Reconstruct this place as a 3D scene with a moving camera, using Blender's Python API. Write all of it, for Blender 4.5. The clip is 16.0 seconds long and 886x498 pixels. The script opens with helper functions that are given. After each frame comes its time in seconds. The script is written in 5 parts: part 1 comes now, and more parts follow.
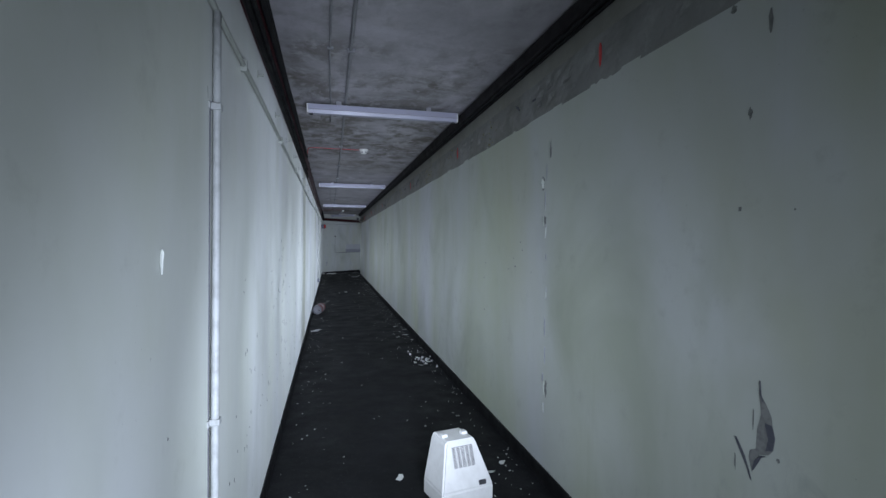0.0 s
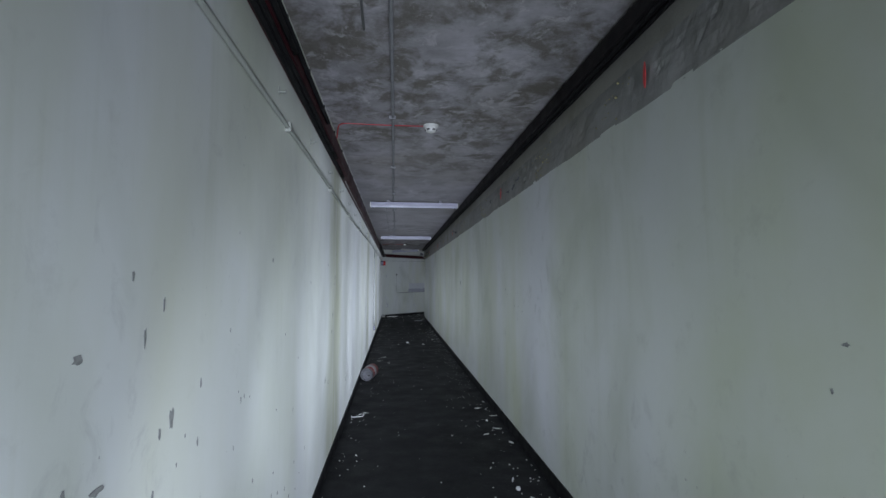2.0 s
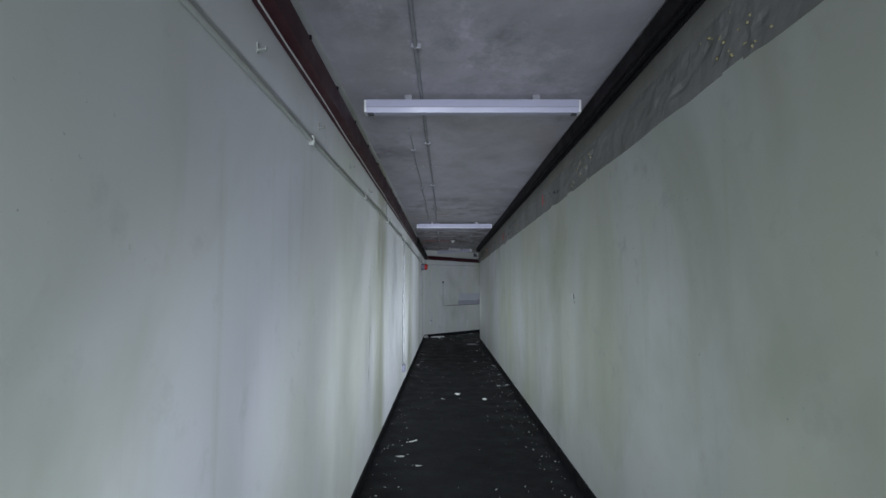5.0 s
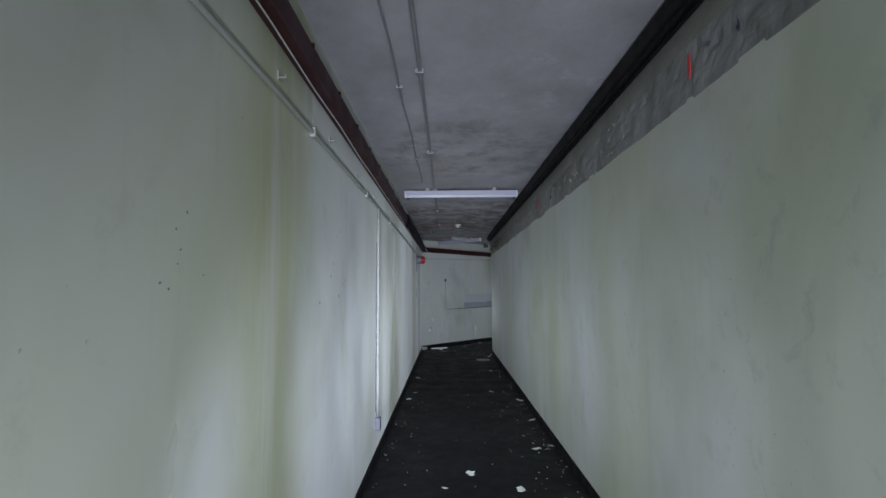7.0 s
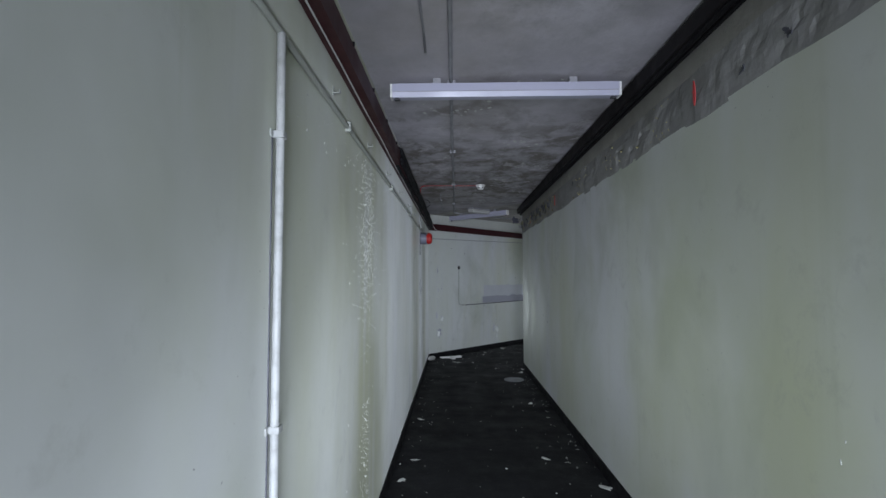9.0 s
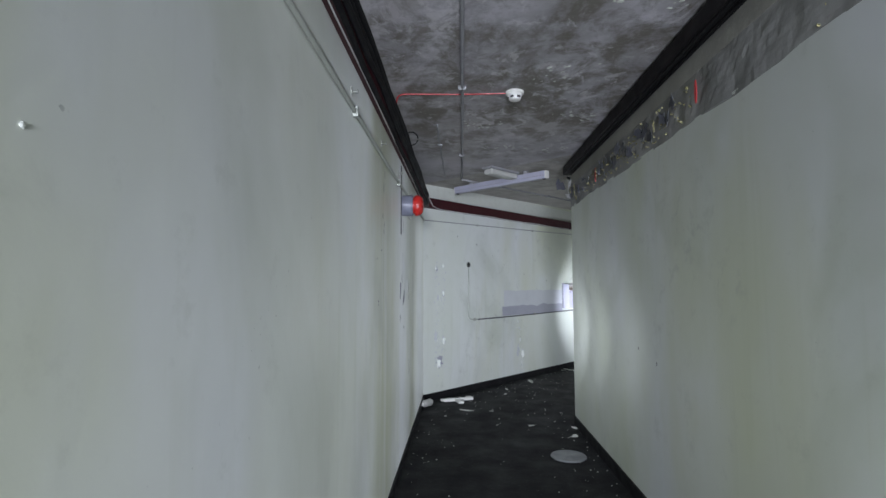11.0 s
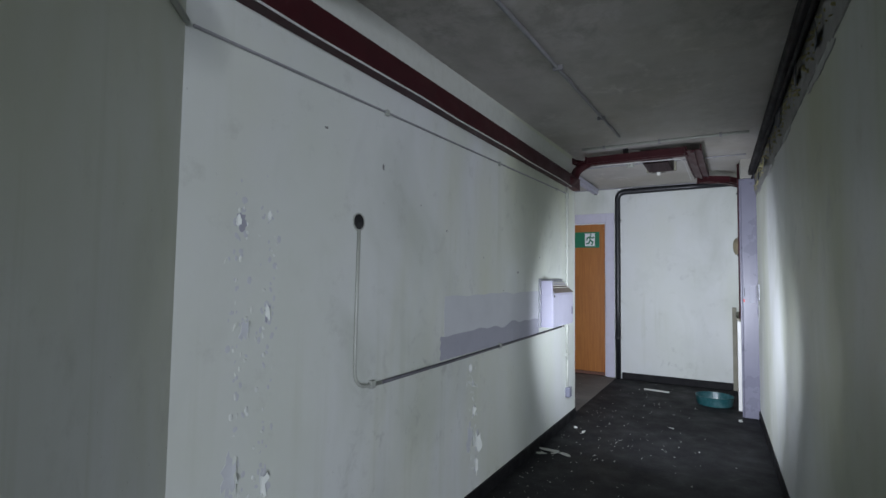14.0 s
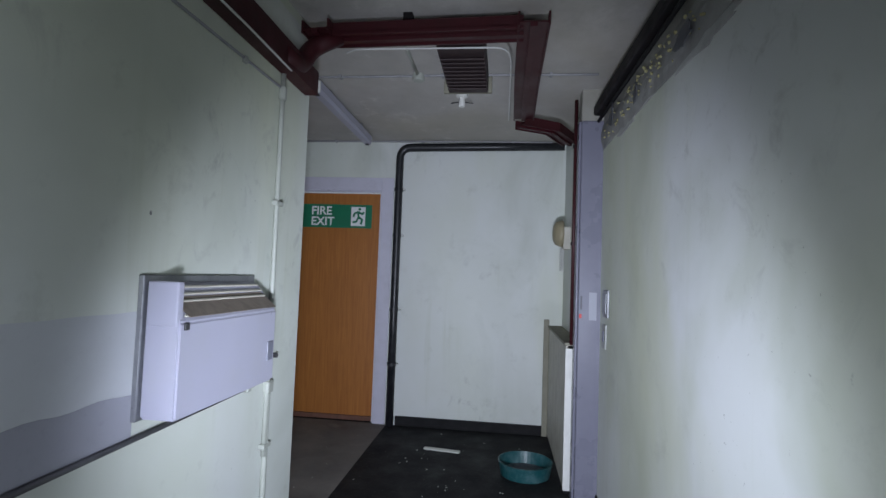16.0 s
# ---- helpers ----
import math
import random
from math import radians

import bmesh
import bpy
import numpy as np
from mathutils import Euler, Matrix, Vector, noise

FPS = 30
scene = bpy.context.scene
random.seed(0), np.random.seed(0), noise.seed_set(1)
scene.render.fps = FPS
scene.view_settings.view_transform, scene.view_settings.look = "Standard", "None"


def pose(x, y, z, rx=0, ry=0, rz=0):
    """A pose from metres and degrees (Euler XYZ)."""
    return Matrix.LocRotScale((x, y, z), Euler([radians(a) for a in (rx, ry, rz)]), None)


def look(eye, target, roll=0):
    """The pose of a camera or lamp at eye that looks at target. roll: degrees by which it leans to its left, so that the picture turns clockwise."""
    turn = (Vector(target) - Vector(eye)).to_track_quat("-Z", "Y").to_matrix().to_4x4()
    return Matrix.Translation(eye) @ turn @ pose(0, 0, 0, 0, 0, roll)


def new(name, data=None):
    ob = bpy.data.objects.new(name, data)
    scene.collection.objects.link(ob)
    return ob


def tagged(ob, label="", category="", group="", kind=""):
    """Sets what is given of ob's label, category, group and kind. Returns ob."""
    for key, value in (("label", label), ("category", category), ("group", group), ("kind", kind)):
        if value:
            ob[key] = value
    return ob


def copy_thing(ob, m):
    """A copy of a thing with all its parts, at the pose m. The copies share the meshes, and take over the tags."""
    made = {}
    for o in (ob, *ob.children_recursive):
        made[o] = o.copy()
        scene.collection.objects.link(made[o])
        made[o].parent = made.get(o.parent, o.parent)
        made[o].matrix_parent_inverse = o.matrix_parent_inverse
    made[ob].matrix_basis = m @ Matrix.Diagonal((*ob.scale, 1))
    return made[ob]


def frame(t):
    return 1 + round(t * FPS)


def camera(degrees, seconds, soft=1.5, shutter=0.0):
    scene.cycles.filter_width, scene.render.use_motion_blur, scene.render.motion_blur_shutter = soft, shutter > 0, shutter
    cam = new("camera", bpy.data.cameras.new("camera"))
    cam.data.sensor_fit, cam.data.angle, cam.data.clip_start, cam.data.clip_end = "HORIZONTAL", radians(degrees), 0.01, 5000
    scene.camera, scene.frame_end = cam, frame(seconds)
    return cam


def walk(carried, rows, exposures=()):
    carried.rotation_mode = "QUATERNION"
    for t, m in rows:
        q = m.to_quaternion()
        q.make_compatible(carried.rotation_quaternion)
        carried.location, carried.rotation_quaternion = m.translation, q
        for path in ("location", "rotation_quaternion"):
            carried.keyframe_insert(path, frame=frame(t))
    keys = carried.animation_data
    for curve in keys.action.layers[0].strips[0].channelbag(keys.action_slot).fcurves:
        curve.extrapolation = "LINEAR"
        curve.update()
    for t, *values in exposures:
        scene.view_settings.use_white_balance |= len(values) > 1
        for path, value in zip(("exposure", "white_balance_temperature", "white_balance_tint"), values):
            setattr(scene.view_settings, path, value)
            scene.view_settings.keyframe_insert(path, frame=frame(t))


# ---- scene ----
cam = camera(82.6, 16.0)
PATH = [
    (0, (0.309, -1.614, 1.259), (0.745, 0.338, 1.235), 0.6),
    (0.5, (0.326, -1.07, 1.236), (0.658, 0.902, 1.277), 0.7),
    (1, (0.367, -0.422, 1.26), (0.641, 1.557, 1.346), 0.5),
    (1.5, (0.375, 0.194, 1.282), (0.584, 2.181, 1.379), 0.3),
    (2, (0.441, 0.883, 1.254), (0.629, 2.87, 1.38), 0.1),
    (2.5, (0.454, 1.54, 1.229), (0.589, 3.531, 1.363), 0.1),
    (3, (0.512, 2.238, 1.213), (0.572, 4.233, 1.351), 0.1),
    (3.5, (0.516, 2.886, 1.212), (0.544, 4.881, 1.353), 0.0),
    (4, (0.511, 3.602, 1.231), (0.503, 5.597, 1.377), 0.1),
    (6.5, (0.592, 6.895, 1.293), (0.587, 8.887, 1.468), -0.0),
    (7, (0.546, 7.598, 1.276), (0.528, 9.591, 1.435), -0.3),
    (7.5, (0.487, 8.262, 1.297), (0.433, 10.256, 1.437), -0.3),
    (8, (0.454, 8.977, 1.307), (0.415, 10.972, 1.433), -0.2),
    (8.5, (0.4, 9.595, 1.313), (0.331, 11.59, 1.427), -0.4),
    (9, (0.433, 10.271, 1.31), (0.384, 12.267, 1.422), -0.1),
    (11.5, (0.383, 13.724, 1.237), (0.308, 15.718, 1.381), -0.1),
    (12, (0.336, 14.394, 1.254), (0.271, 16.388, 1.392), 0.1),
    (12.5, (0.323, 15.037, 1.26), (0.35, 17.032, 1.398), 0.1),
    (13, (0.293, 15.732, 1.276), (0.389, 17.726, 1.4), 0.0),
    (13.5, (0.352, 16.349, 1.262), (0.575, 18.333, 1.383), 0.3),
    (14, (0.424, 17.011, 1.266), (0.823, 18.968, 1.375), 0.8),
    (14.5, (0.63, 17.604, 1.249), (1.253, 19.502, 1.358), 1.2),
    (15, (0.942, 18.211, 1.247), (1.825, 20.003, 1.341), 1.7),
    (15.5, (1.313, 18.663, 1.267), (2.338, 20.378, 1.36), 2.2),
    (16, (1.803, 19.12, 1.284), (2.935, 20.766, 1.391), 2.1),
]


def walked(x, y):
    """Metres along the way, past the turn too."""
    return y + 1.6 if y < 17.4 else 19.0 + math.hypot(x - 0.5, y - 17.4)


def tint_at(t):
    """Kelvin of the picture: cooler at the start and near the exit."""
    return float(np.interp(t, (0, 3, 9, 11.5, 14, 16), (5950, 6270, 6330, 6520, 6500, 6300)))


def fall(d):
    """How the added spots dim along the walk, in stops; the exposure rises to match."""
    return float(np.interp(d, (-4, 0, 5, 11, 17, 30), (-0.60, 0.0, 0.85, 0.97, 1.57, 3.17)))


def gain(t):
    """The camera's own brightening and darkening, in stops."""
    return float(np.interp(t, (0, 0.5, 1, 1.5, 2, 4, 6.5, 9, 11.5, 12, 12.5, 13, 13.5, 14, 14.5, 15, 15.5, 16), (0.64, 0.5, 0.68, 0.28, 0.22, 0.0, 0.05, 0.16, 0.82, 0.48, 0.50, 0.38, 0.24, -0.25, -0.45, -0.42, -0.68, -0.9)))


EXPOSURES = [(t, gain(t) + fall(walked(eye[0], eye[1])), tint_at(t), 10.0) for t, eye, target, roll in PATH]
walk(cam, [(t, look(eye, target, roll)) for t, eye, target, roll in PATH], EXPOSURES)


# ---- light: fixed spots added along the walk, standing in for one carried torch ----
world = bpy.data.worlds.new("dark")
world.use_nodes = True
world.node_tree.nodes["Background"].inputs[0].default_value = (0.6, 0.65, 0.8, 1)
world.node_tree.nodes["Background"].inputs[1].default_value = 0.002
scene.world = world


def standin_spot(eye, target, watts, cone=100):
    data = bpy.data.lights.new("torch_standin", "SPOT")
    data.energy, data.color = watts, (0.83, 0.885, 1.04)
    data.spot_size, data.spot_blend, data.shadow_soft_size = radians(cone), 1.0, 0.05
    ob = new("torch_standin", data)
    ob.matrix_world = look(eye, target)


STANDIN_WATTS = 60.0
TURN = pose(0, 18.45, 0, 0, 0, -41.3)


def lane(y):
    """Distance of the added spots from the left wall."""
    return float(np.interp(y, (-1.6, 0, 3.6, 6.9, 10.3, 13.7), (0.58, 0.60, 0.62, 0.66, 0.62, 0.60)))


# unseen spots, all on at once, with powers set by stretch
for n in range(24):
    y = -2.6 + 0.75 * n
    power = STANDIN_WATTS * 2 ** (-fall(y + 1.6)) * (0.24 if y > 13 else 0.40 if y > 11.5 else 1.0)
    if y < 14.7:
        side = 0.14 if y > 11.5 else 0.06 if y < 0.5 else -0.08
        standin_spot((lane(y) + side, y, 0.84), (lane(y) - (0.25 if y < 5 else 0.10), y + 3, 0.74), power, 86)
# spots added before the turn to brighten the oblique wall
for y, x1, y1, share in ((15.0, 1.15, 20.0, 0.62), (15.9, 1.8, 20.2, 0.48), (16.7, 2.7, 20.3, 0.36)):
    standin_spot((0.84, y, 0.90), (x1, y1, 0.80), STANDIN_WATTS * share * 2 ** (-fall(y + 1.6)), 68)
# spots added in the second leg to brighten lobby and heater wall
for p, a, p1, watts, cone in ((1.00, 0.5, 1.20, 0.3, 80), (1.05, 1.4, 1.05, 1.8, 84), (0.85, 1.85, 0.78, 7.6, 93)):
    standin_spot(TURN @ Vector((p, a, 0.94)), TURN @ Vector((p1, a + 3, 0.88)), STANDIN_WATTS * 1.05 * watts * 2 ** (-fall(19.6 + a)), cone)

# ---- plan ----
W = 1.415          # corridor width; its left wall is x = 0
Y0 = -3.6          # closed end behind the start
CEIL = 2.335
PHI = 41.3         # turn of the second leg to the right
CY = 18.45         # corner of the left walls
RY = 17.66         # corner of the right walls
END = 6.0          # end wall, along the second leg
LEG = pose(0, CY, 0, 0, 0, -PHI)          # local x: to the right, local y: along the leg
LEFT = Matrix(((0, 0, 1, 0), (1, 0, 0, 0), (0, 1, 0, 0), (0, 0, 0, 1)))     # on a wall: x along, y up, z out of it
RIGHT = Matrix(((0, 0, -1, W), (-1, 0, 0, 0), (0, 1, 0, 0), (0, 0, 0, 1)))
OBLIQUE = LEG @ LEFT


def slope(along):
    return CEIL + 0.018 * max(along, 0)


def leg_xy(p, a):
    v = LEG @ Vector((p, a, 0))
    return v.x, v.y


# ---- materials ----
class Nodes:
    """Small helper to chain shader nodes."""
    def __init__(self, name):
        self.m = bpy.data.materials.new(name)
        self.m.use_nodes = True
        self.t = self.m.node_tree
        self.b = self.t.nodes["Principled BSDF"]
        self.co = self.t.nodes.new("ShaderNodeTexCoord").outputs["Object"]

    def link(self, a, b):
        self.t.links.new(a, b)

    def mapped(self, scale):
        n = self.t.nodes.new("ShaderNodeMapping")
        n.inputs["Scale"].default_value = scale
        self.link(self.co, n.inputs["Vector"])
        return n.outputs[0]

    def noise(self, scale, detail=4.0, rough=0.55, stretch=None, warp=0.0):
        n = self.t.nodes.new("ShaderNodeTexNoise")
        n.inputs["Scale"].default_value, n.inputs["Detail"].default_value = scale, detail
        n.inputs["Roughness"].default_value, n.inputs["Distortion"].default_value = rough, warp
        self.link(self.mapped(stretch) if stretch else self.co, n.inputs["Vector"])
        return n.outputs["Fac"]

    def ramp(self, fac, lo, hi, a=0.0, b=1.0):
        n = self.t.nodes.new("ShaderNodeMapRange")
        n.inputs["From Min"].default_value, n.inputs["From Max"].default_value = lo, hi
        n.inputs["To Min"].default_value, n.inputs["To Max"].default_value = a, b
        self.link(fac, n.inputs["Value"])
        return n.outputs[0]

    def times(self, a, b):
        n = self.t.nodes.new("ShaderNodeMath")
        n.operation = "MULTIPLY"
        self.link(a, n.inputs[0])
        if isinstance(b, float):
            n.inputs[1].default_value = b
        else:
            self.link(b, n.inputs[1])
        return n.outputs[0]

    def column(self, y, wide):
        """1 on an upright band of the wall at y, fading unevenly to 0 at its sides."""
        s = self.t.nodes.new("ShaderNodeSeparateXYZ")
        self.link(self.co, s.inputs[0])
        u = self.t.nodes.new("ShaderNodeMath")
        u.operation = "MULTIPLY_ADD"
        self.link(self.noise(1.8, 4, 0.6, (1, 1, 0.4)), u.inputs[0])
        u.inputs[1].default_value = wide * 1.6
        self.link(s.outputs[1], u.inputs[2])
        d = self.t.nodes.new("ShaderNodeMath")
        d.operation = "SUBTRACT"
        self.link(u.outputs[0], d.inputs[0])
        d.inputs[1].default_value = y + wide * 0.8
        a = self.t.nodes.new("ShaderNodeMath")
        a.operation = "ABSOLUTE"
        self.link(d.outputs[0], a.inputs[0])
        return self.ramp(a.outputs[0], wide, wide * 0.25)

    def mix(self, fac, a, b):
        n = self.t.nodes.new("ShaderNodeMix")
        n.data_type = "RGBA"
        self.link(fac, n.inputs[0])
        for v, s in ((a, n.inputs[6]), (b, n.inputs[7])):
            if isinstance(v, tuple):
                s.default_value = (*v, 1)
            else:
                self.link(v, s)
        return n.outputs[2]

    def bump(self, height, strength, distance):
        n = self.t.nodes.new("ShaderNodeBump")
        n.inputs["Strength"].default_value, n.inputs["Distance"].default_value = strength, distance
        self.link(height, n.inputs["Height"])
        old = self.b.inputs["Normal"].links
        if old:
            self.link(old[0].from_socket, n.inputs["Normal"])
        self.link(n.outputs[0], self.b.inputs["Normal"])

    def done(self, colour, rough, metal=0.0, spec=0.5):
        if isinstance(colour, tuple):
            self.b.inputs["Base Color"].default_value = (*colour, 1)
        else:
            self.link(colour, self.b.inputs["Base Color"])
        if isinstance(rough, float):
            self.b.inputs["Roughness"].default_value = rough
        else:
            self.link(rough, self.b.inputs["Roughness"])
        self.b.inputs["Metallic"].default_value = metal
        self.b.inputs["Specular IOR Level"].default_value = spec
        return self.m


def wall_paint(name, green, grey, streak, wet, speck=0.8, stains=(), thin_layer=0.0):
    """Old gloss paint on plaster: bands of damp with the torch's green and lilac tint put in, runs, specks of black
    mould, an uneven skin.
    """
    n = Nodes(name)
    # green against lilac-grey also carries the tint of the torch beam
    bands = n.ramp(n.noise(0.75, 4, 0.5, (1, 1, 0.32), 0.5), 0.34, 0.70)
    patches = n.ramp(n.noise(1.7, 5, 0.6), 0.35, 0.7)
    c = n.mix(bands, green, grey)
    c = n.mix(n.times(patches, 0.35), c, (grey[0] * 1.08, grey[1] * 1.08, grey[2] * 1.1))
    olive = n.ramp(n.noise(0.55, 4, 0.55, (1, 1, 0.45), 0.9), 0.48, 0.70)
    c = n.mix(n.times(olive, 0.6), c, (green[0] * 0.88, green[1] * 0.86, green[2] * 0.62))
    for y, wide in stains:
        c = n.mix(n.times(n.column(y, wide), 0.75), c, (green[0] * 0.86, green[1] * 0.84, green[2] * 0.50))
        c = n.mix(n.times(n.times(n.column(y, wide * 0.55), n.ramp(n.noise(7, 5, 0.65, (1, 1, 0.08), 0.3), 0.44, 0.66)), 0.5), c, (0.68, 0.69, 0.72))
    runs = n.times(n.ramp(n.noise(11, 4, 0.6, (1, 1, 0.05), 0.2), 0.56, 0.72), n.ramp(n.noise(1.1, 3, 0.5, None, 0.3), 0.42, 0.62))
    c = n.mix(n.times(runs, streak), c, (green[0] * 0.72, green[1] * 0.72, green[2] * 0.6))
    smudge = n.ramp(n.noise(1.15, 4, 0.55, (1, 1, 0.7), 0.8), 0.52, 0.72)
    c = n.mix(n.times(smudge, 0.55), c, (green[0] * 0.72, green[1] * 0.73, green[2] * 0.72))
    grime = n.ramp(n.noise(5.5, 6, 0.7), 0.58, 0.8)
    rub = n.times(n.ramp(n.noise(9, 6, 0.7, (1, 1, 0.8), 0.6), 0.55, 0.70), n.ramp(n.noise(0.95, 3, 0.5, None, 0.3), 0.53, 0.66))
    c = n.mix(n.times(rub, 0.42), c, (0.25, 0.255, 0.24))
    c = n.mix(n.times(grime, 0.35), c, (0.24, 0.25, 0.2))
    specks = n.times(n.ramp(n.noise(48, 3, 0.6), 0.685, 0.73), n.ramp(n.noise(1.9, 3, 0.6), 0.54, 0.66, 0.0, speck))
    c = n.mix(specks, c, (0.06, 0.065, 0.06))
    n.bump(n.noise(2.2, 4, 0.5), 0.25, 0.02)
    n.bump(n.noise(55, 5, 0.6), 0.05, 0.003)
    n.bump(n.noise(16, 5, 0.65, (1, 1, 0.45)), 0.06, 0.008)
    rough = n.ramp(n.noise(2.6, 4, 0.6, (1, 1, 0.3)), 0.3, 0.7, wet, wet + 0.22)
    # sheen added so walls ahead brighten like the torch's hot zone
    grazing_sheen = n.ramp(n.noise(1.3, 5, 0.6, (1, 1, 0.35), 0.3), 0.3, 0.7, thin_layer * 0.6, thin_layer * 1.4)
    for y, wide in stains:
        grazing_sheen = n.times(grazing_sheen, n.ramp(n.column(y, wide), 0.0, 1.0, 1.0, 0.45))
    n.link(grazing_sheen, n.b.inputs["Sheen Weight"])
    n.b.inputs["Sheen Roughness"].default_value = 0.34
    n.b.inputs["Sheen Tint"].default_value = (0.96, 0.99, 0.93, 1)
    return n.done(c, rough)


PAINT = wall_paint("wall_paint", (0.475, 0.515, 0.380), (0.575, 0.59, 0.60), 0.22, 0.40, 0.5, (), 0.12)
PAINT_DAMP = wall_paint("wall_paint_damp", (0.475, 0.51, 0.390), (0.595, 0.61, 0.63), 0.3, 0.27, 0.95, ((12.75, 0.8), (15.75, 0.65), (17.2, 0.5), (4.7, 0.5), (9.2, 0.4)), 0.32)
PAINT_CLEAN = wall_paint("wall_paint_clean", (0.60, 0.64, 0.55), (0.68, 0.70, 0.70), 0.32, 0.40, 0.6)


def concrete(name, base, dark, stain, amount, stretch, rough=0.8, mottle=0.0, areas=(), clouds=0.0):
    n = Nodes(name)
    c = n.mix(n.ramp(n.noise(2.0, 6, 0.65, stretch), 0.32, 0.68), dark, base)
    blots = n.times(n.ramp(n.noise(3.6, 9, 0.74, stretch, 0.12), 0.47, 0.68), n.ramp(n.noise(0.42, 3, 0.5), 0.47, 0.62))
    c = n.mix(n.times(blots, amount), c, stain)
    pale = n.times(n.ramp(n.noise(5.2, 7, 0.7, stretch, 0.25), 0.56, 0.68), n.ramp(n.noise(0.6, 3, 0.5), 0.44, 0.6))
    c = n.mix(n.times(pale, 0.55), c, (base[0] * 1.35, base[1] * 1.35, base[2] * 1.35))
    c = n.mix(n.times(n.ramp(n.noise(0.9, 5, 0.6, stretch, 0.4), 0.5, 0.7), 0.5), c, (dark[0] * 0.95, dark[1] * 0.9, dark[2] * 0.74))
    for y, wide in areas:
        area = n.column(y, wide)
        cloud = n.times(n.ramp(n.noise(5.5, 7, 0.66, (0.85, 1.25, 1), 0.3), 0.42, 0.62), area)
        c = n.mix(n.times(cloud, clouds), c, (dark[0] * 0.62, dark[1] * 0.6, dark[2] * 0.56))
        brown = n.times(n.ramp(n.noise(4.4, 8, 0.68, stretch, 0.35), 0.45, 0.58), area)
        c = n.mix(n.times(brown, mottle), c, (0.135, 0.120, 0.088))
        white = n.times(n.ramp(n.noise(7.5, 7, 0.7, stretch, 0.5), 0.56, 0.63), area)
        c = n.mix(n.times(white, mottle * 0.8), c, (0.62, 0.60, 0.61))
    c = n.mix(n.times(n.ramp(n.noise(70, 3, 0.6), 0.55, 0.75), 0.4), c, dark)
    n.bump(n.noise(6, 6, 0.6, stretch), 0.35, 0.012)
    n.bump(n.noise(90, 4, 0.6), 0.25, 0.003)
    return n.done(c, rough)


CEILING = concrete("ceiling_concrete", (0.56, 0.54, 0.575), (0.37, 0.355, 0.37), (0.08, 0.07, 0.055), 0.7, (1.1, 0.85, 1), 0.8, 0.8, ((3.6, 3.4), (15.6, 3.4)), 0.42)
CEILING_LEG = concrete("lobby_ceiling_concrete", (0.53, 0.51, 0.48), (0.42, 0.40, 0.37), (0.20, 0.18, 0.14), 0.35, (1.1, 0.85, 1), 0.8, 0.4, ((0.5, 1.7),), 0.22)
MORTAR = concrete("mortar", (0.31, 0.31, 0.295), (0.20, 0.20, 0.19), (0.10, 0.10, 0.09), 0.8, (1, 1, 1), 0.9)
BEAM = concrete("beam_plaster", (0.33, 0.32, 0.28), (0.22, 0.215, 0.19), (0.12, 0.115, 0.09), 0.5, (1, 1, 1), 0.75)
PATCH_FLOOR = concrete("bare_screed", (0.20, 0.18, 0.16), (0.11, 0.10, 0.09), (0.04, 0.035, 0.03), 0.7, (1, 1, 1), 0.85)


def floor_mat():
    n = Nodes("black_floor_paint")
    c = n.mix(n.ramp(n.noise(1.6, 6, 0.65), 0.35, 0.7), (0.006, 0.0065, 0.007), (0.014, 0.0145, 0.016))
    c = n.mix(n.times(n.ramp(n.noise(14, 8, 0.75), 0.56, 0.78), 0.5), c, (0.045, 0.047, 0.05))
    c = n.mix(n.times(n.ramp(n.noise(60, 3, 0.6), 0.62, 0.72), 0.4), c, (0.11, 0.11, 0.11))
    n.bump(n.noise(30, 6, 0.65), 0.3, 0.004)
    n.bump(n.noise(3, 4, 0.5), 0.2, 0.01)
    return n.done(c, n.ramp(n.noise(4, 5, 0.6), 0.3, 0.7, 0.55, 0.85), 0, 0.24)


FLOOR = floor_mat()


def coat(name, base, rough, metal=0.0, wear=(0.2, 0.2, 0.2), amount=0.25, scale=12.0, spec=0.5):
    """Painted, plastic or metal surface with dirt and scuffs at two scales."""
    n = Nodes(name)
    c = n.mix(n.times(n.ramp(n.noise(scale, 6, 0.65), 0.45, 0.75), amount), base, wear)
    c = n.mix(n.times(n.ramp(n.noise(scale * 7, 3, 0.6), 0.6, 0.75), amount * 0.8), c, wear)
    n.bump(n.noise(scale * 6, 4, 0.6), 0.12, 0.002)
    return n.done(c, n.ramp(n.noise(scale * 0.7, 4, 0.6), 0.3, 0.7, max(rough - 0.08, 0.05), min(rough + 0.12, 1.0)), metal, spec)


SKIRT = coat("black_skirting_paint", (0.007, 0.007, 0.008), 0.6, wear=(0.03, 0.03, 0.03), amount=0.3, spec=0.22)
TRAY_RED = coat("red_oxide_steel", (0.046, 0.008, 0.011), 0.5, wear=(0.022, 0.008, 0.008), amount=0.6, scale=7, spec=0.35)
TRAY_BLACK = coat("black_steel", (0.009, 0.008, 0.009), 0.6, wear=(0.03, 0.02, 0.02), amount=0.4, spec=0.22)
CABLE = coat("black_cable", (0.007, 0.007, 0.008), 0.65, wear=(0.025, 0.025, 0.025), spec=0.2)
WIRE_WHITE = coat("white_wire", (0.62, 0.62, 0.60), 0.5, wear=(0.3, 0.3, 0.28))
WIRE_RED = coat("red_wire", (0.40, 0.03, 0.035), 0.45, wear=(0.2, 0.02, 0.02))
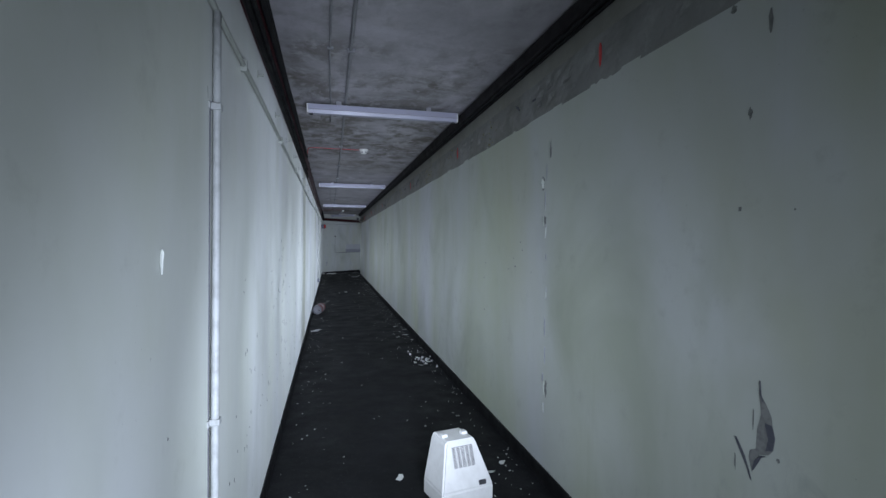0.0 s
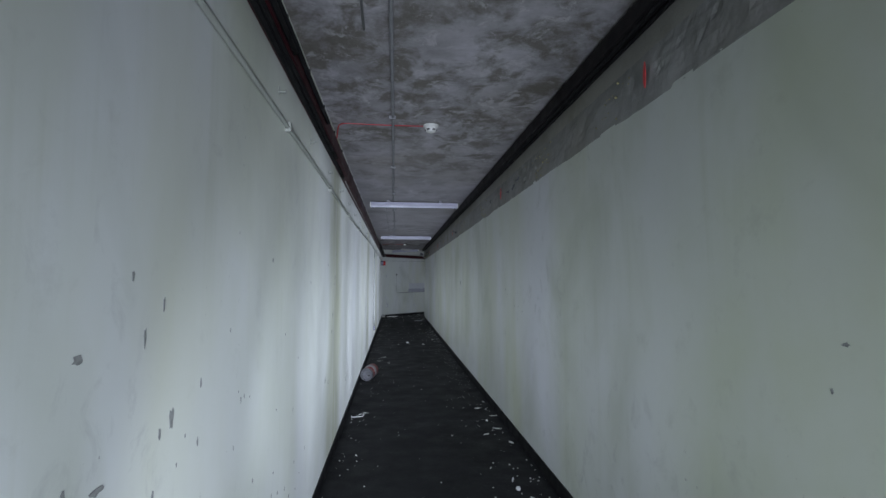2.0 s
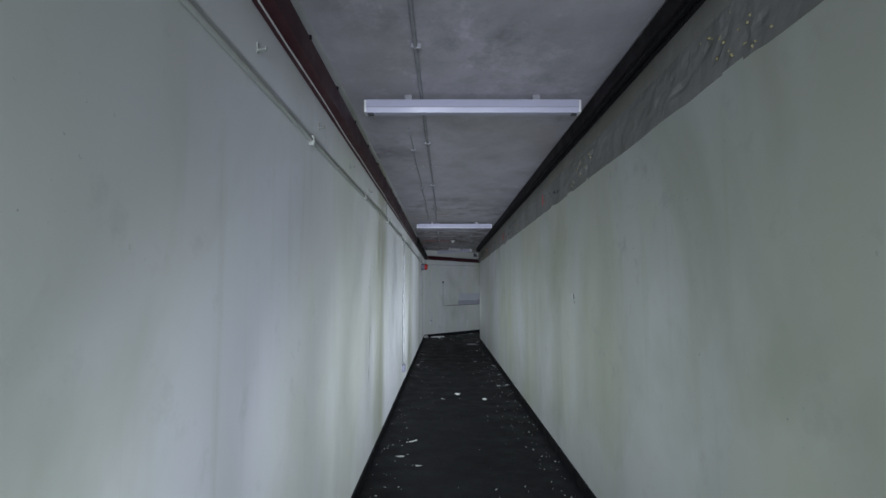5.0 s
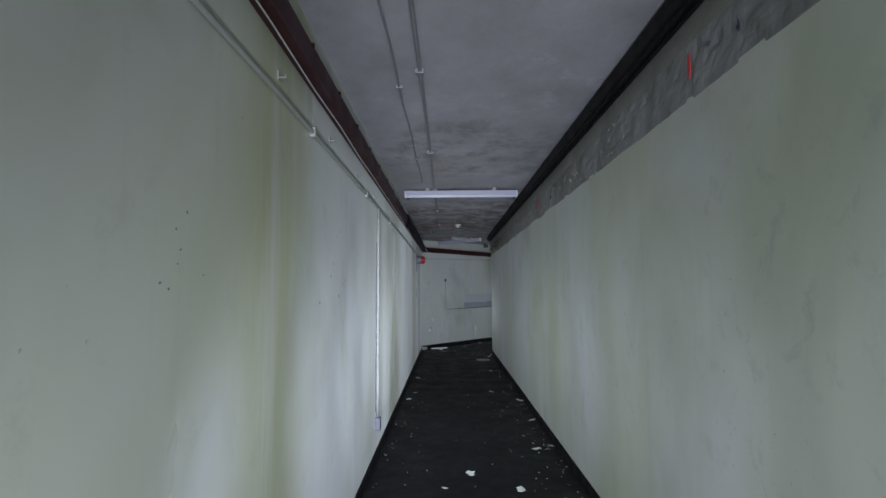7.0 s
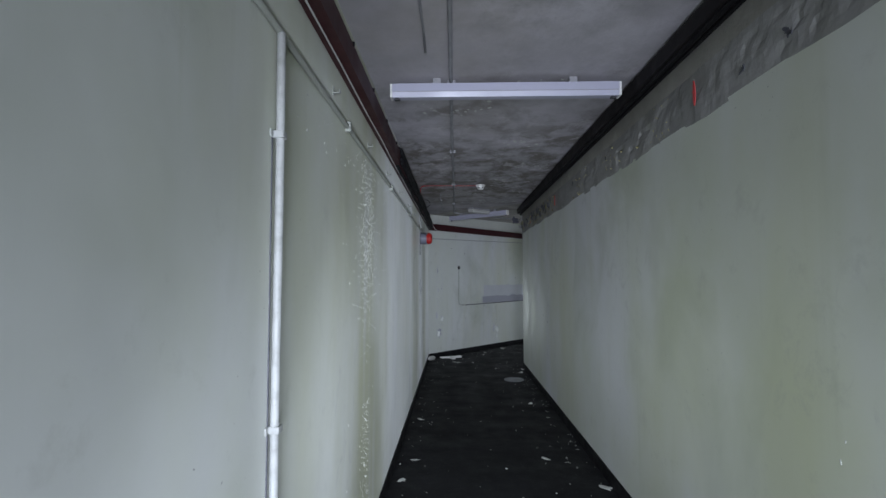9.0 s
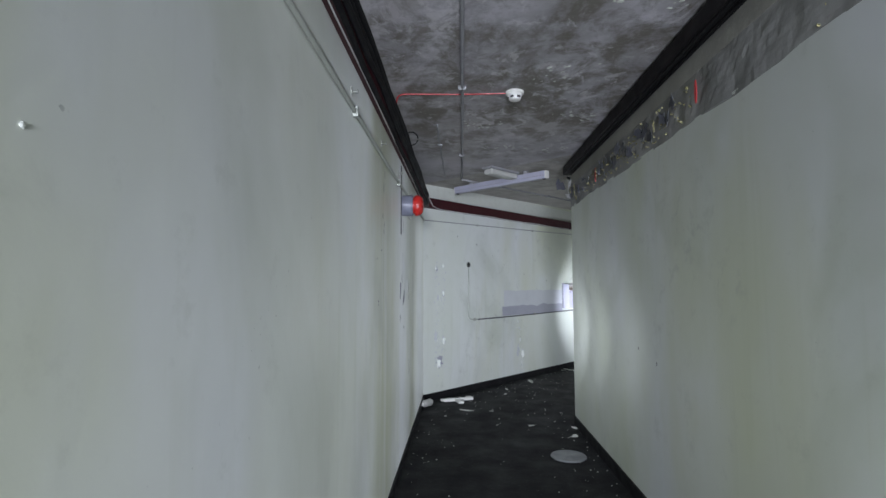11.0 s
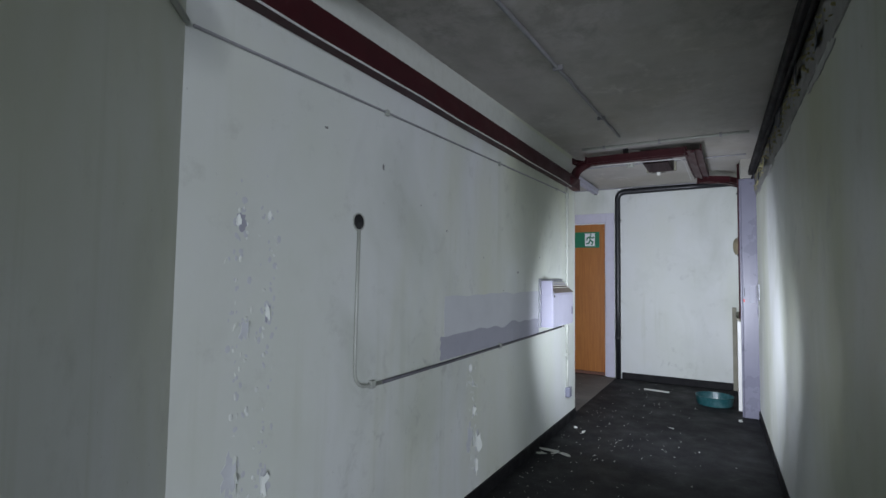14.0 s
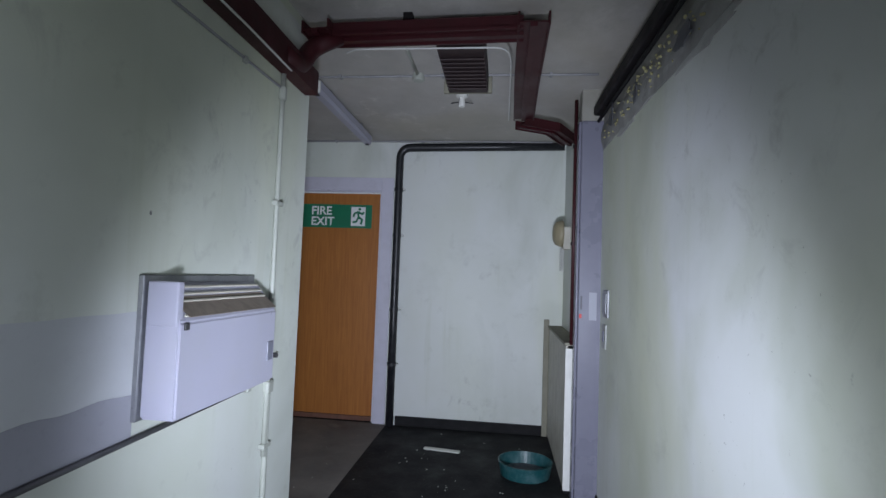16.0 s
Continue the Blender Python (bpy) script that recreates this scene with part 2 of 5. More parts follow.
CONDUIT = coat("painted_conduit", (0.38, 0.40, 0.355), 0.38, wear=(0.28, 0.28, 0.24), amount=0.45, scale=9)
DENTED = coat("dented_steel", (0.30, 0.30, 0.32), 0.3, 0.9, wear=(0.08, 0.08, 0.08), amount=0.6, scale=20)
VENT = coat("dusty_brown_steel", (0.040, 0.027, 0.028), 0.6, wear=(0.07, 0.05, 0.045), amount=0.6, spec=0.25)
CONDUIT_DULL = coat("repainted_conduit", (0.42, 0.435, 0.42), 0.5, wear=(0.13, 0.13, 0.11), amount=0.55, scale=26)
# white base also paints in the wet glints on flaking blisters
WET_WHITE = coat("wet_paint_blister", (0.70, 0.72, 0.67), 0.22, wear=(0.62, 0.63, 0.55), amount=0.4, scale=30)
CONDUIT_GREY = coat("grey_conduit", (0.30, 0.30, 0.31), 0.5, wear=(0.14, 0.14, 0.14), amount=0.5)
# conduit colour with the shadow under the level run put in
CONDUIT_SHADED = coat("shaded_conduit", (0.085, 0.085, 0.095), 0.5, wear=(0.25, 0.25, 0.25), amount=0.3)
WHITE_STEEL = coat("white_enamel", (0.41, 0.41, 0.50), 0.35, wear=(0.40, 0.40, 0.42), amount=0.3, scale=8)
WHITE_PLASTIC = coat("white_plastic", (0.74, 0.74, 0.70), 0.4, wear=(0.42, 0.41, 0.36), amount=0.3)
DARK_PLASTIC = coat("dark_plastic", (0.03, 0.03, 0.032), 0.45)
GREY_PLASTIC = coat("grey_plastic", (0.17, 0.178, 0.225), 0.4, wear=(0.12, 0.125, 0.16))
GRILLE = coat("dusty_grille", (0.23, 0.19, 0.155), 0.6, wear=(0.12, 0.10, 0.08), amount=0.7, scale=25)
RED_PLASTIC = coat("red_plastic", (0.46, 0.022, 0.018), 0.28, wear=(0.3, 0.02, 0.02))
RED_ENAMEL = coat("dull_red_enamel", (0.16, 0.022, 0.022), 0.4, wear=(0.12, 0.03, 0.03), amount=0.5, scale=10)
RED_PAINT = coat("red_marker_paint", (0.62, 0.05, 0.05), 0.6, wear=(0.35, 0.08, 0.08), amount=0.5, scale=40)
STEEL_DULL = coat("dull_steel", (0.35, 0.36, 0.38), 0.4, 0.8, wear=(0.15, 0.15, 0.15), amount=0.5)
FLAKE = coat("paint_flake", (0.60, 0.62, 0.57), 0.5, wear=(0.45, 0.45, 0.38), amount=0.35, scale=20)
PLASTER = coat("bare_plaster", (0.40, 0.40, 0.39), 0.85, wear=(0.24, 0.24, 0.23), amount=0.6, scale=15)
BARE = coat("undercoat_patch", (0.57, 0.59, 0.605), 0.7, wear=(0.50, 0.515, 0.53), amount=0.5, scale=6)
BARE_DARK = coat("damp_undercoat", (0.37, 0.375, 0.425), 0.7, wear=(0.29, 0.295, 0.34), amount=0.5, scale=6)
SCUFF = coat("scuffed_dark_ground", (0.22, 0.225, 0.21), 0.8, wear=(0.05, 0.05, 0.05), amount=0.6, scale=60)
# dark sealant tone, also used to paint shade in gaps and slits
SEALANT_SHADE = coat("dark_sealant_shade", (0.075, 0.078, 0.095), 0.6, wear=(0.16, 0.16, 0.17), amount=0.5, scale=20)
FOAM = coat("yellow_foam", (0.31, 0.285, 0.14), 0.8, wear=(0.14, 0.12, 0.07), amount=0.6, scale=40)
MAUVE = coat("mauve_gloss", (0.17, 0.17, 0.215), 0.28, wear=(0.13, 0.125, 0.17), amount=0.45, scale=6)
FRAME_WHITE = coat("lilac_white_gloss", (0.58, 0.57, 0.66), 0.35, wear=(0.40, 0.39, 0.42), amount=0.3)
SIGN_GREEN = coat("green_sign", (0.012, 0.17, 0.085), 0.4, wear=(0.01, 0.10, 0.05))
SIGN_WHITE = coat("white_sign_print", (0.78, 0.80, 0.80), 0.4, wear=(0.6, 0.6, 0.6))
TEAL = coat("teal_plastic", (0.010, 0.070, 0.076), 0.35, wear=(0.12, 0.20, 0.21), amount=0.6, scale=18)
CREAM = coat("aged_cream_plastic", (0.32, 0.28, 0.18), 0.45, wear=(0.3, 0.25, 0.14), amount=0.4)
BROWN_BOARD = coat("brown_board", (0.26, 0.25, 0.19), 0.7, wear=(0.15, 0.14, 0.10), amount=0.5)
BLACK_PIPE = coat("black_pipe_paint", (0.012, 0.013, 0.016), 0.38, wear=(0.06, 0.06, 0.065), amount=0.4)
PALE_PANEL = coat("grimy_white_panel", (0.60, 0.58, 0.50), 0.5, wear=(0.33, 0.30, 0.24), amount=0.55, scale=9)
HOLE = coat("hole_inside", (0.008, 0.008, 0.008), 0.9)
LENS = coat("frosted_cover", (0.50, 0.50, 0.47), 0.4, wear=(0.3, 0.3, 0.26), amount=0.4)
RUST = coat("rusty_steel", (0.16, 0.07, 0.045), 0.7, wear=(0.06, 0.03, 0.02), amount=0.7)


def wood_mat():
    n = Nodes("orange_door_veneer")
    grain = n.noise(14, 6, 0.6, (6, 6, 0.22), 0.6)
    c = n.mix(n.ramp(grain, 0.3, 0.7), (0.30, 0.105, 0.022), (0.43, 0.17, 0.036))
    c = n.mix(n.times(n.ramp(n.noise(2.5, 5, 0.6), 0.5, 0.8), 0.4), c, (0.22, 0.085, 0.022))
    n.bump(grain, 0.08, 0.002)
    return n.done(c, 0.42)


DOOR_WOOD = wood_mat()


# ---- mesh helpers ----
def part(name, bm, material, parent=None, label="", smooth=False):
    me = bpy.data.meshes.new(name)
    bmesh.ops.recalc_face_normals(bm, faces=bm.faces)
    bm.to_mesh(me)
    bm.free()
    me.materials.append(material)
    if smooth:
        for p in me.polygons:
            p.use_smooth = True
    ob = new(name, me)
    if parent:
        ob.parent = parent
    if label:
        ob["label"] = label
    return ob


def thing(name, m, label, category, group="", kind=""):
    ob = new(name)
    ob.empty_display_size = 0.05
    ob.matrix_world = m
    return tagged(ob, label, category, group, kind)


def box(x0, x1, y0, y1, z0, z1, bevel=0.0, bm=None):
    bm = bm or bmesh.new()
    b2 = bmesh.new()
    bmesh.ops.create_cube(b2, size=1)
    for v in b2.verts:
        v.co = Vector(((x0 + x1) / 2 + v.co.x * (x1 - x0), (y0 + y1) / 2 + v.co.y * (y1 - y0), (z0 + z1) / 2 + v.co.z * (z1 - z0)))
    if bevel:
        bmesh.ops.bevel(b2, geom=b2.edges[:], offset=bevel, segments=2, affect="EDGES", profile=0.5)
    return merged(bm, b2)


def merged(bm, other):
    me = bpy.data.meshes.new("tmp")
    other.to_mesh(me)
    other.free()
    bm.from_mesh(me)
    bpy.data.meshes.remove(me)
    return bm


def prism(points, z0, z1, bevel=0.0):
    """Upright prism over a plan polygon. z1 may be a function of the plan place."""
    bm = bmesh.new()
    low = [bm.verts.new((x, y, z0(x, y) if callable(z0) else z0)) for x, y in points]
    top = [bm.verts.new((x, y, z1(x, y) if callable(z1) else z1)) for x, y in points]
    bm.faces.new(low[::-1])
    bm.faces.new(top)
    for i in range(len(points)):
        j = (i + 1) % len(points)
        bm.faces.new((low[i], low[j], top[j], top[i]))
    if bevel:
        bmesh.ops.bevel(bm, geom=bm.edges[:], offset=bevel, segments=1, affect="EDGES")
    return bm


def rod(a, b, r, sides=12, r2=None, bm=None):
    bm = bm or bmesh.new()
    a, b = Vector(a), Vector(b)
    m = Matrix.Translation((a + b) / 2) @ (b - a).to_track_quat("Z", "Y").to_matrix().to_4x4()
    bmesh.ops.create_cone(bm, cap_ends=True, segments=sides, radius1=r, radius2=r if r2 is None else r2, depth=(b - a).length, matrix=m)
    return bm


def rounded(points, radius, steps=5):
    """A path with its inner corners rounded."""
    pts = [Vector(p) for p in points]
    out = [pts[0]]
    for i in range(1, len(pts) - 1):
        p, q, s = pts[i - 1], pts[i], pts[i + 1]
        r = min(radius, (q - p).length * 0.45, (s - q).length * 0.45)
        a, b = q + (p - q).normalized() * r, q + (s - q).normalized() * r
        for k in range(steps + 1):
            u = k / steps
            out.append((1 - u) ** 2 * a + 2 * u * (1 - u) * q + u * u * b)
    out.append(pts[-1])
    return out


def tube(points, r, sides=8, bm=None, sag=0.0, seed=0):
    """A round cable or pipe swept along a path."""
    bm = bm or bmesh.new()
    pts = [Vector(p) for p in points]
    rings = []
    ref = Vector((0.13, 0.29, 0.95)).normalized()
    rnd = random.Random(seed)
    for i, p in enumerate(pts):
        t = (pts[min(i + 1, len(pts) - 1)] - pts[max(i - 1, 0)]).normalized()
        u = t.cross(ref)
        if u.length < 0.05:
            u = t.cross(Vector((1, 0, 0)))
        u.normalize()
        v = t.cross(u).normalized()
        if sag and 0 < i < len(pts) - 1:
            p = p + Vector((rnd.uniform(-sag, sag), rnd.uniform(-sag, sag), rnd.uniform(-sag, sag)))
        rings.append([bm.verts.new(p + r * (math.cos(2 * math.pi * k / sides) * u + math.sin(2 * math.pi * k / sides) * v)) for k in range(sides)])
    for a, b in zip(rings, rings[1:]):
        for k in range(sides):
            bm.faces.new((a[k], a[(k + 1) % sides], b[(k + 1) % sides], b[k]))
    bm.faces.new(rings[0][::-1])
    bm.faces.new(rings[-1])
    return bm


def lathe(profile, sides=32):
    """A closed turned shape about z, from (radius, height) pairs."""
    bm = bmesh.new()
    rings = []
    for r, z in profile:
        if r < 1e-5:
            rings.append([bm.verts.new((0, 0, z))])
        else:
            rings.append([bm.verts.new((r * math.cos(2 * math.pi * k / sides), r * math.sin(2 * math.pi * k / sides), z)) for k in range(sides)])
    for a, b in zip(rings, rings[1:]):
        for k in range(sides):
            j = (k + 1) % sides
            if len(a) == 1 and len(b) > 1:
                bm.faces.new((a[0], b[j], b[k]))
            elif len(b) == 1 and len(a) > 1:
                bm.faces.new((a[k], a[j], b[0]))
            elif len(a) > 1:
                bm.faces.new((a[k], a[j], b[j], b[k]))
    return bm


def ragged(w, h, seed, thick=0.0015, lift=0.0, side=1, n=14, rough=0.25):
    """A torn sheet of paint in its wall's plane (x along, y up, z out), its one side curling off the wall."""
    rnd = random.Random(seed)
    bm = bmesh.new()
    ring = []
    for k in range(n):
        a = 2 * math.pi * k / n
        s = 1 + rnd.uniform(-rough, rough)
        ring.append((0.5 * w * s * math.cos(a), 0.5 * h * s * math.sin(a)))
    def out(x, y):
        u = max(0.0, side * x / w + 0.5)
        return lift * u * u
    grid = [[(x * f, y * f) for x, y in ring] for f in (0.45, 1.0)]
    for sgn in (0, 1):
        c = bm.verts.new((0, 0, out(0, 0) + thick * sgn))
        rows = [[bm.verts.new((x, y, out(x, y) + thick * sgn)) for x, y in g] for g in grid]
        for k in range(n):
            j = (k + 1) % n
            bm.faces.new((c, rows[0][k], rows[0][j]) if sgn else (c, rows[0][j], rows[0][k]))
            q = (rows[0][k], rows[1][k], rows[1][j], rows[0][j])
            bm.faces.new(q if sgn else q[::-1])
        if sgn:
            for k in range(n):
                j = (k + 1) % n
                bm.faces.new((edge[k], edge[j], rows[1][j], rows[1][k]))
        edge = rows[1]
    return bm


# ---- structure ----
def structure(name, bm, material, label, category, m=None):
    ob = part(name, bm, material)
    if m:
        ob.matrix_world = m
    return tagged(ob, label, category, kind="structure")


P1, A1 = 1.48, 4.70          # where the right wall of the second leg ends
R_P, R_A = (LEG.inverted() @ Vector((W, RY, 0))).x, (LEG.inverted() @ Vector((W, RY, 0))).y
R1 = leg_xy(P1, A1)
R1b = leg_xy(P1 + 0.2, A1)
WT = 1.955                   # top of the painted part of the right walls
BT = 2.145                   # underside of the beam over them

structure("floor", prism([(-0.3, Y0 - 0.2), (W + 0.3, Y0 - 0.2), (W + 0.3, RY - 0.5), leg_xy(2.1, 0.6), leg_xy(2.1, END + 0.3), leg_xy(-2.0, END + 0.3), leg_xy(-2.0, 3.0), (-0.3, CY + 0.3)], -0.15, 0), FLOOR,
          "black painted concrete floor, dusty and littered with flakes", "floor")
structure("floor_bare", box(-1.7, -0.035, 3.95, END, 0, 0.004), PATCH_FLOOR, "bare grey brown screed in front of the fire exit", "floor", LEG)
structure("wall_left", box(-0.2, 0, Y0, CY + 0.25, 0, CEIL + 0.1), PAINT_DAMP, "pale green gloss painted corridor wall with damp streaks", "wall")
structure("wall_back", box(-0.2, W + 0.2, Y0 - 0.2, Y0, 0, CEIL + 0.1), PAINT, "pale green painted wall closing the corridor", "wall")
structure("wall_right", prism([(W, Y0), (W + 0.2, Y0), (W + 0.2, RY - 0.08), (W, RY)], 0, WT), PAINT, "pale green painted corridor wall, grimy and blistered", "wall")
structure("wall_right_beam", prism([(W, Y0), (W + 0.2, Y0), (W + 0.2, RY - 0.08), (W, RY)], BT, CEIL + 0.1), BEAM, "beige plastered concrete beam above the wall", "wall")
structure("wall_oblique", box(-0.2, 0, 0, 3.9, 0, CEIL + 0.3), PAINT_CLEAN, "pale cream painted wall with peeling blisters", "wall", LEG)
structure("wall_leg_right", prism([(W, RY), (W + 0.2, RY - 0.08), R1b, R1], 0, 2.06), PAINT, "pale green painted wall beside the steel post", "wall")
structure("wall_leg_right_beam", prism([(W, RY), (W + 0.2, RY - 0.08), R1b, R1], 2.20, CEIL + 0.3), BEAM, "beige plastered beam above the wall", "wall")
structure("wall_recess", box(1.42, 1.70, A1 + 0.11, END, 0, CEIL + 0.3), PAINT_CLEAN, "cream painted recess wall behind the post", "wall", LEG)
structure("wall_nook_side", box(-1.9, -1.7, 3.5, END, 0, CEIL + 0.3), PAINT, "painted side wall of the exit lobby", "wall", LEG)
structure("wall_nook_back", box(-1.7, -0.2, 3.7, 3.9, 0, CEIL + 0.3), PAINT, "painted back wall of the exit lobby", "wall", LEG)
DL, DR, DT = -0.925, -0.165, 2.0
bm = box(-1.9, DL - 0.03, END, END + 0.2, 0, CEIL + 0.3)
box(DL - 0.03, DR + 0.03, END, END + 0.2, DT + 0.03, CEIL + 0.3, bm=bm)
box(DR + 0.03, 1.9, END, END + 0.2, 0, CEIL + 0.3, bm=bm)
structure("wall_end", bm, PAINT_CLEAN, "cream white painted end wall with scuffs", "wall", LEG)
structure("wall_behind_door", box(-1.2, 0.2, END + 0.25, END + 0.3, 0, 2.3), PAINT, "plain wall behind the fire exit", "wall", LEG)

a0 = math.tan(radians(PHI))
structure("ceiling", prism([(-0.3, Y0 - 0.2), (W + 0.3, Y0 - 0.2), (W + 0.3, CY - (W + 0.3) * a0), (-0.3, CY + 0.3 * a0)], CEIL, CEIL + 0.15), CEILING,
          "stained board-marked concrete ceiling with black mould", "ceiling")
structure("ceiling_leg", prism([(-2.1, 0), (2.2, 0), (2.2, END + 0.3), (-2.1, END + 0.3)], lambda x, y: slope(y), lambda x, y: slope(y) + 0.15), CEILING_LEG,
          "grey concrete ceiling with cast seams", "ceiling", LEG)


def skirting(name, a, b, m=None):
    """A black skirting with a softened top, its foot line from a to b, standing out to the left of that way."""
    a, b = Vector((*a, 0)), Vector((*b, 0))
    t = (b - a).normalized()
    o = Vector((-t.y, t.x, 0))
    bm = bmesh.new()
    prof = [(0, 0), (0.010, 0), (0.010, 0.072), (0.006, 0.08), (0, 0.08)]
    ends = [[bm.verts.new(p + o * x + Vector((0, 0, z))) for x, z in prof] for p in (a, b)]
    for k in range(5):
        j = (k + 1) % 5
        bm.faces.new((ends[0][k], ends[0][j], ends[1][j], ends[1][k]))
    bm.faces.new(ends[0])
    bm.faces.new(ends[1][::-1])
    return structure(name, bm, SKIRT, "black painted skirting with dust", "skirting", m)


skirting("baseboard_left", (0, CY), (0, Y0))
skirting("baseboard_right", (W, Y0), (W, RY))
skirting("baseboard_oblique", (0, 3.9), (0, 0.0), LEG)
skirting("baseboard_leg_right", (W, RY), R1)
skirting("baseboard_end", (1.32, END), (0.04, END), LEG)


def rubble_strip(name, m, length, seed, bulge, WT, BT):
    """The rough mortar bed between wall and beam."""
    bm = bmesh.new()
    nx, nz = int(length / 0.022), 9
    rows = []
    for j in range(nz + 1):
        z = WT + (BT - WT) * j / nz
        row = []
        for i in range(nx + 1):
            x = length * i / nx
            q = Vector((x * 7, z * 9, seed))
            edge = math.sin(math.pi * j / nz)
            f = noise.fractal(q, 1.0, 2.0, 4)
            hole = max(0.0, noise.noise(Vector((x * 15, z * 26, seed + 9))) - 0.12) * max(0.0, noise.noise(Vector((x * 1.4, 2.0, seed))) + 0.25)
            o = bulge * (0.35 + 0.65 * edge) + 0.006 * f - 0.045 * hole * edge
            dz = -0.010 + 0.016 * noise.noise(Vector((x * 2.3, seed, 3))) + 0.008 * noise.noise(Vector((x * 11, seed, 5))) if j == 0 else 0
            row.append(bm.verts.new((x, z + dz, o)))
        rows.append(row)
    for j in range(nz):
        for i in range(nx):
            bm.faces.new((rows[j][i], rows[j][i + 1], rows[j + 1][i + 1], rows[j + 1][i]))
    back = [[bm.verts.new((length * i / nx, z, -0.14)) for i in (0, nx)] for z in (WT, BT)]
    bm.faces.new((back[0][0], back[1][0], back[1][1], back[0][1]))
    for i in range(2):
        k = 0 if i == 0 else nx
        col = [r[k] for r in rows]
        bm.faces.new(col + [back[1][i], back[0][i]])
    bm.faces.new(rows[0] + [back[0][1], back[0][0]])
    bm.faces.new(rows[-1] + [back[1][1], back[1][0]])
    return structure(name, bm, MORTAR, "crumbling grey mortar bed between wall and beam", "mortar", m)


LEGR_DIR = Vector((R1[0] - W, R1[1] - RY, 0))
LEGR_LEN = LEGR_DIR.length
LEGR_DIR.normalize()
OUT = Vector((-LEGR_DIR.y, LEGR_DIR.x, 0))
LEGR = Matrix(((-LEGR_DIR.x, 0, OUT.x, R1[0]), (-LEGR_DIR.y, 0, OUT.y, R1[1]), (0, 1, 0, 0), (0, 0, 0, 1)))
rubble_strip("trim_mortar_right", RIGHT @ pose(-RY, 0, 0), RY - Y0, 3.0, 0.004, WT, BT)
rubble_strip("trim_mortar_leg", LEGR, LEGR_LEN + 0.02, 8.0, 0.016, 2.06, 2.20)


def lumps(name, m, spots, size, seed, material, label, category, flat=1.0, tall=1.0):
    """Many small crumbs in one mesh."""
    rnd = random.Random(seed)
    bm = bmesh.new()
    for x, y, z in spots:
        s = size * rnd.uniform(0.5, 1.5)
        mm = Matrix.Translation((x, y, z)) @ Matrix.Diagonal((1, tall, flat, 1)) @ Euler((rnd.uniform(0, 6), rnd.uniform(0, 6), rnd.uniform(0, 6))).to_matrix().to_4x4() @ Matrix.Diagonal((s, s * rnd.uniform(0.5, 1), s * rnd.uniform(0.3, 0.9), 1))
        bmesh.ops.create_icosphere(bm, subdivisions=1, radius=1, matrix=mm)
    ob = part(name, bm, material)
    ob.matrix_world = m
    return tagged(ob, label, category, kind="stuff")


rnd = random.Random(5)
lumps("foam_crumbs", RIGHT, [(-rnd.choice([1.9, 3.0, 4.1, 6.4, 8.1, 10.2, 11.0, 12.7, 13.4, 14.2, 15.9, 16.4]) + rnd.gauss(0, 0.12), rnd.uniform(1.96, 2.13), rnd.uniform(-0.004, 0.010)) for _ in range(330)] + [(-rnd.uniform(15.2, 17.1), rnd.uniform(1.97, 2.12), rnd.uniform(0.004, 0.014)) for _ in range(170)], 0.0055, 6, FOAM, "yellowed foam crumbs stuck in the mortar bed", "foam crumbs")
lumps("foam_crumbs", LEGR, [(rnd.uniform(0.1, 4.0), rnd.uniform(2.08, 2.20), rnd.uniform(0.002, 0.024)) for _ in range(380)], 0.0075, 7, FOAM, "yellow foam crumbs along the broken mortar bed", "foam crumbs")

for y, z, w, h in ((17.41, 2.05, .035, .10), (17.56, 2.085, .022, .05), (17.345, 1.985, .08, .035), (16.7, 2.06, .03, .07), (16.2, 2.04, .05, .03), (15.6, 2.05, .03, .05)):
    o = part("foam_strip", ragged(w, h, int(y * 90), 0.004, 0.012, 1, 12, 0.4), FOAM)
    o.matrix_world = RIGHT @ pose(-y, z, 0.018)
    tagged(o, "yellow strip of foam hanging out of the mortar bed", "foam strip", "foam strips along the wall head")
rnd = random.Random(33)
lumps("mortar_lumps", RIGHT, [(-17.60 + rnd.gauss(0, 0.035), rnd.uniform(1.97, 2.20), rnd.uniform(0.0, 0.03)) for _ in range(9)], 0.010, 34, MORTAR, "lumps of mortar squeezed out at the wall corner", "mortar")
rnd = random.Random(31)
for y, w, h in ((1.0, .06, .03), (1.25, .09, .05), (4.75, .10, .05), (4.92, .14, .06), (5.1, .08, .05), (5.9, .05, .08), (8.72, .07, .05), (8.85, .09, .05), (9.02, .07, .06), (9.2, .05, .05), (11.55, .10, .06), (11.72, .12, .05), (11.95, .09, .05), (13.5, .08, .05), (14.4, .10, .06), (15.45, .16, .09), (15.75, .22, .10), (16.05, .18, .09), (16.3, .20, .11), (16.52, .13, .10), (16.66, .08, .09), (16.98, .10, .08), (17.12, .05, .05), (17.28, .04, .06), (17.46, .10, .09), (17.56, .05, .07)):
    for k in range(1 if y < 15 else 3):
        o = part("torn_sealant", ragged(w * (0.5 if y < 15 else 0.38), h * (0.35 if y < 15 else 0.6), int(y * 100) + k, 0.003, 0.010, rnd.choice((-1, 1)), 14, 0.55), SEALANT_SHADE)
        o.matrix_world = RIGHT @ pose(-y + (k - 1) * w * 0.36 * (y > 15), 2.05 + rnd.uniform(-0.045, 0.05), 0.012, 0, 0, rnd.uniform(-50, 50))
        tagged(o, "torn dark blue-grey sealant in the mortar bed", "sealant", "torn sealant along the wall head")
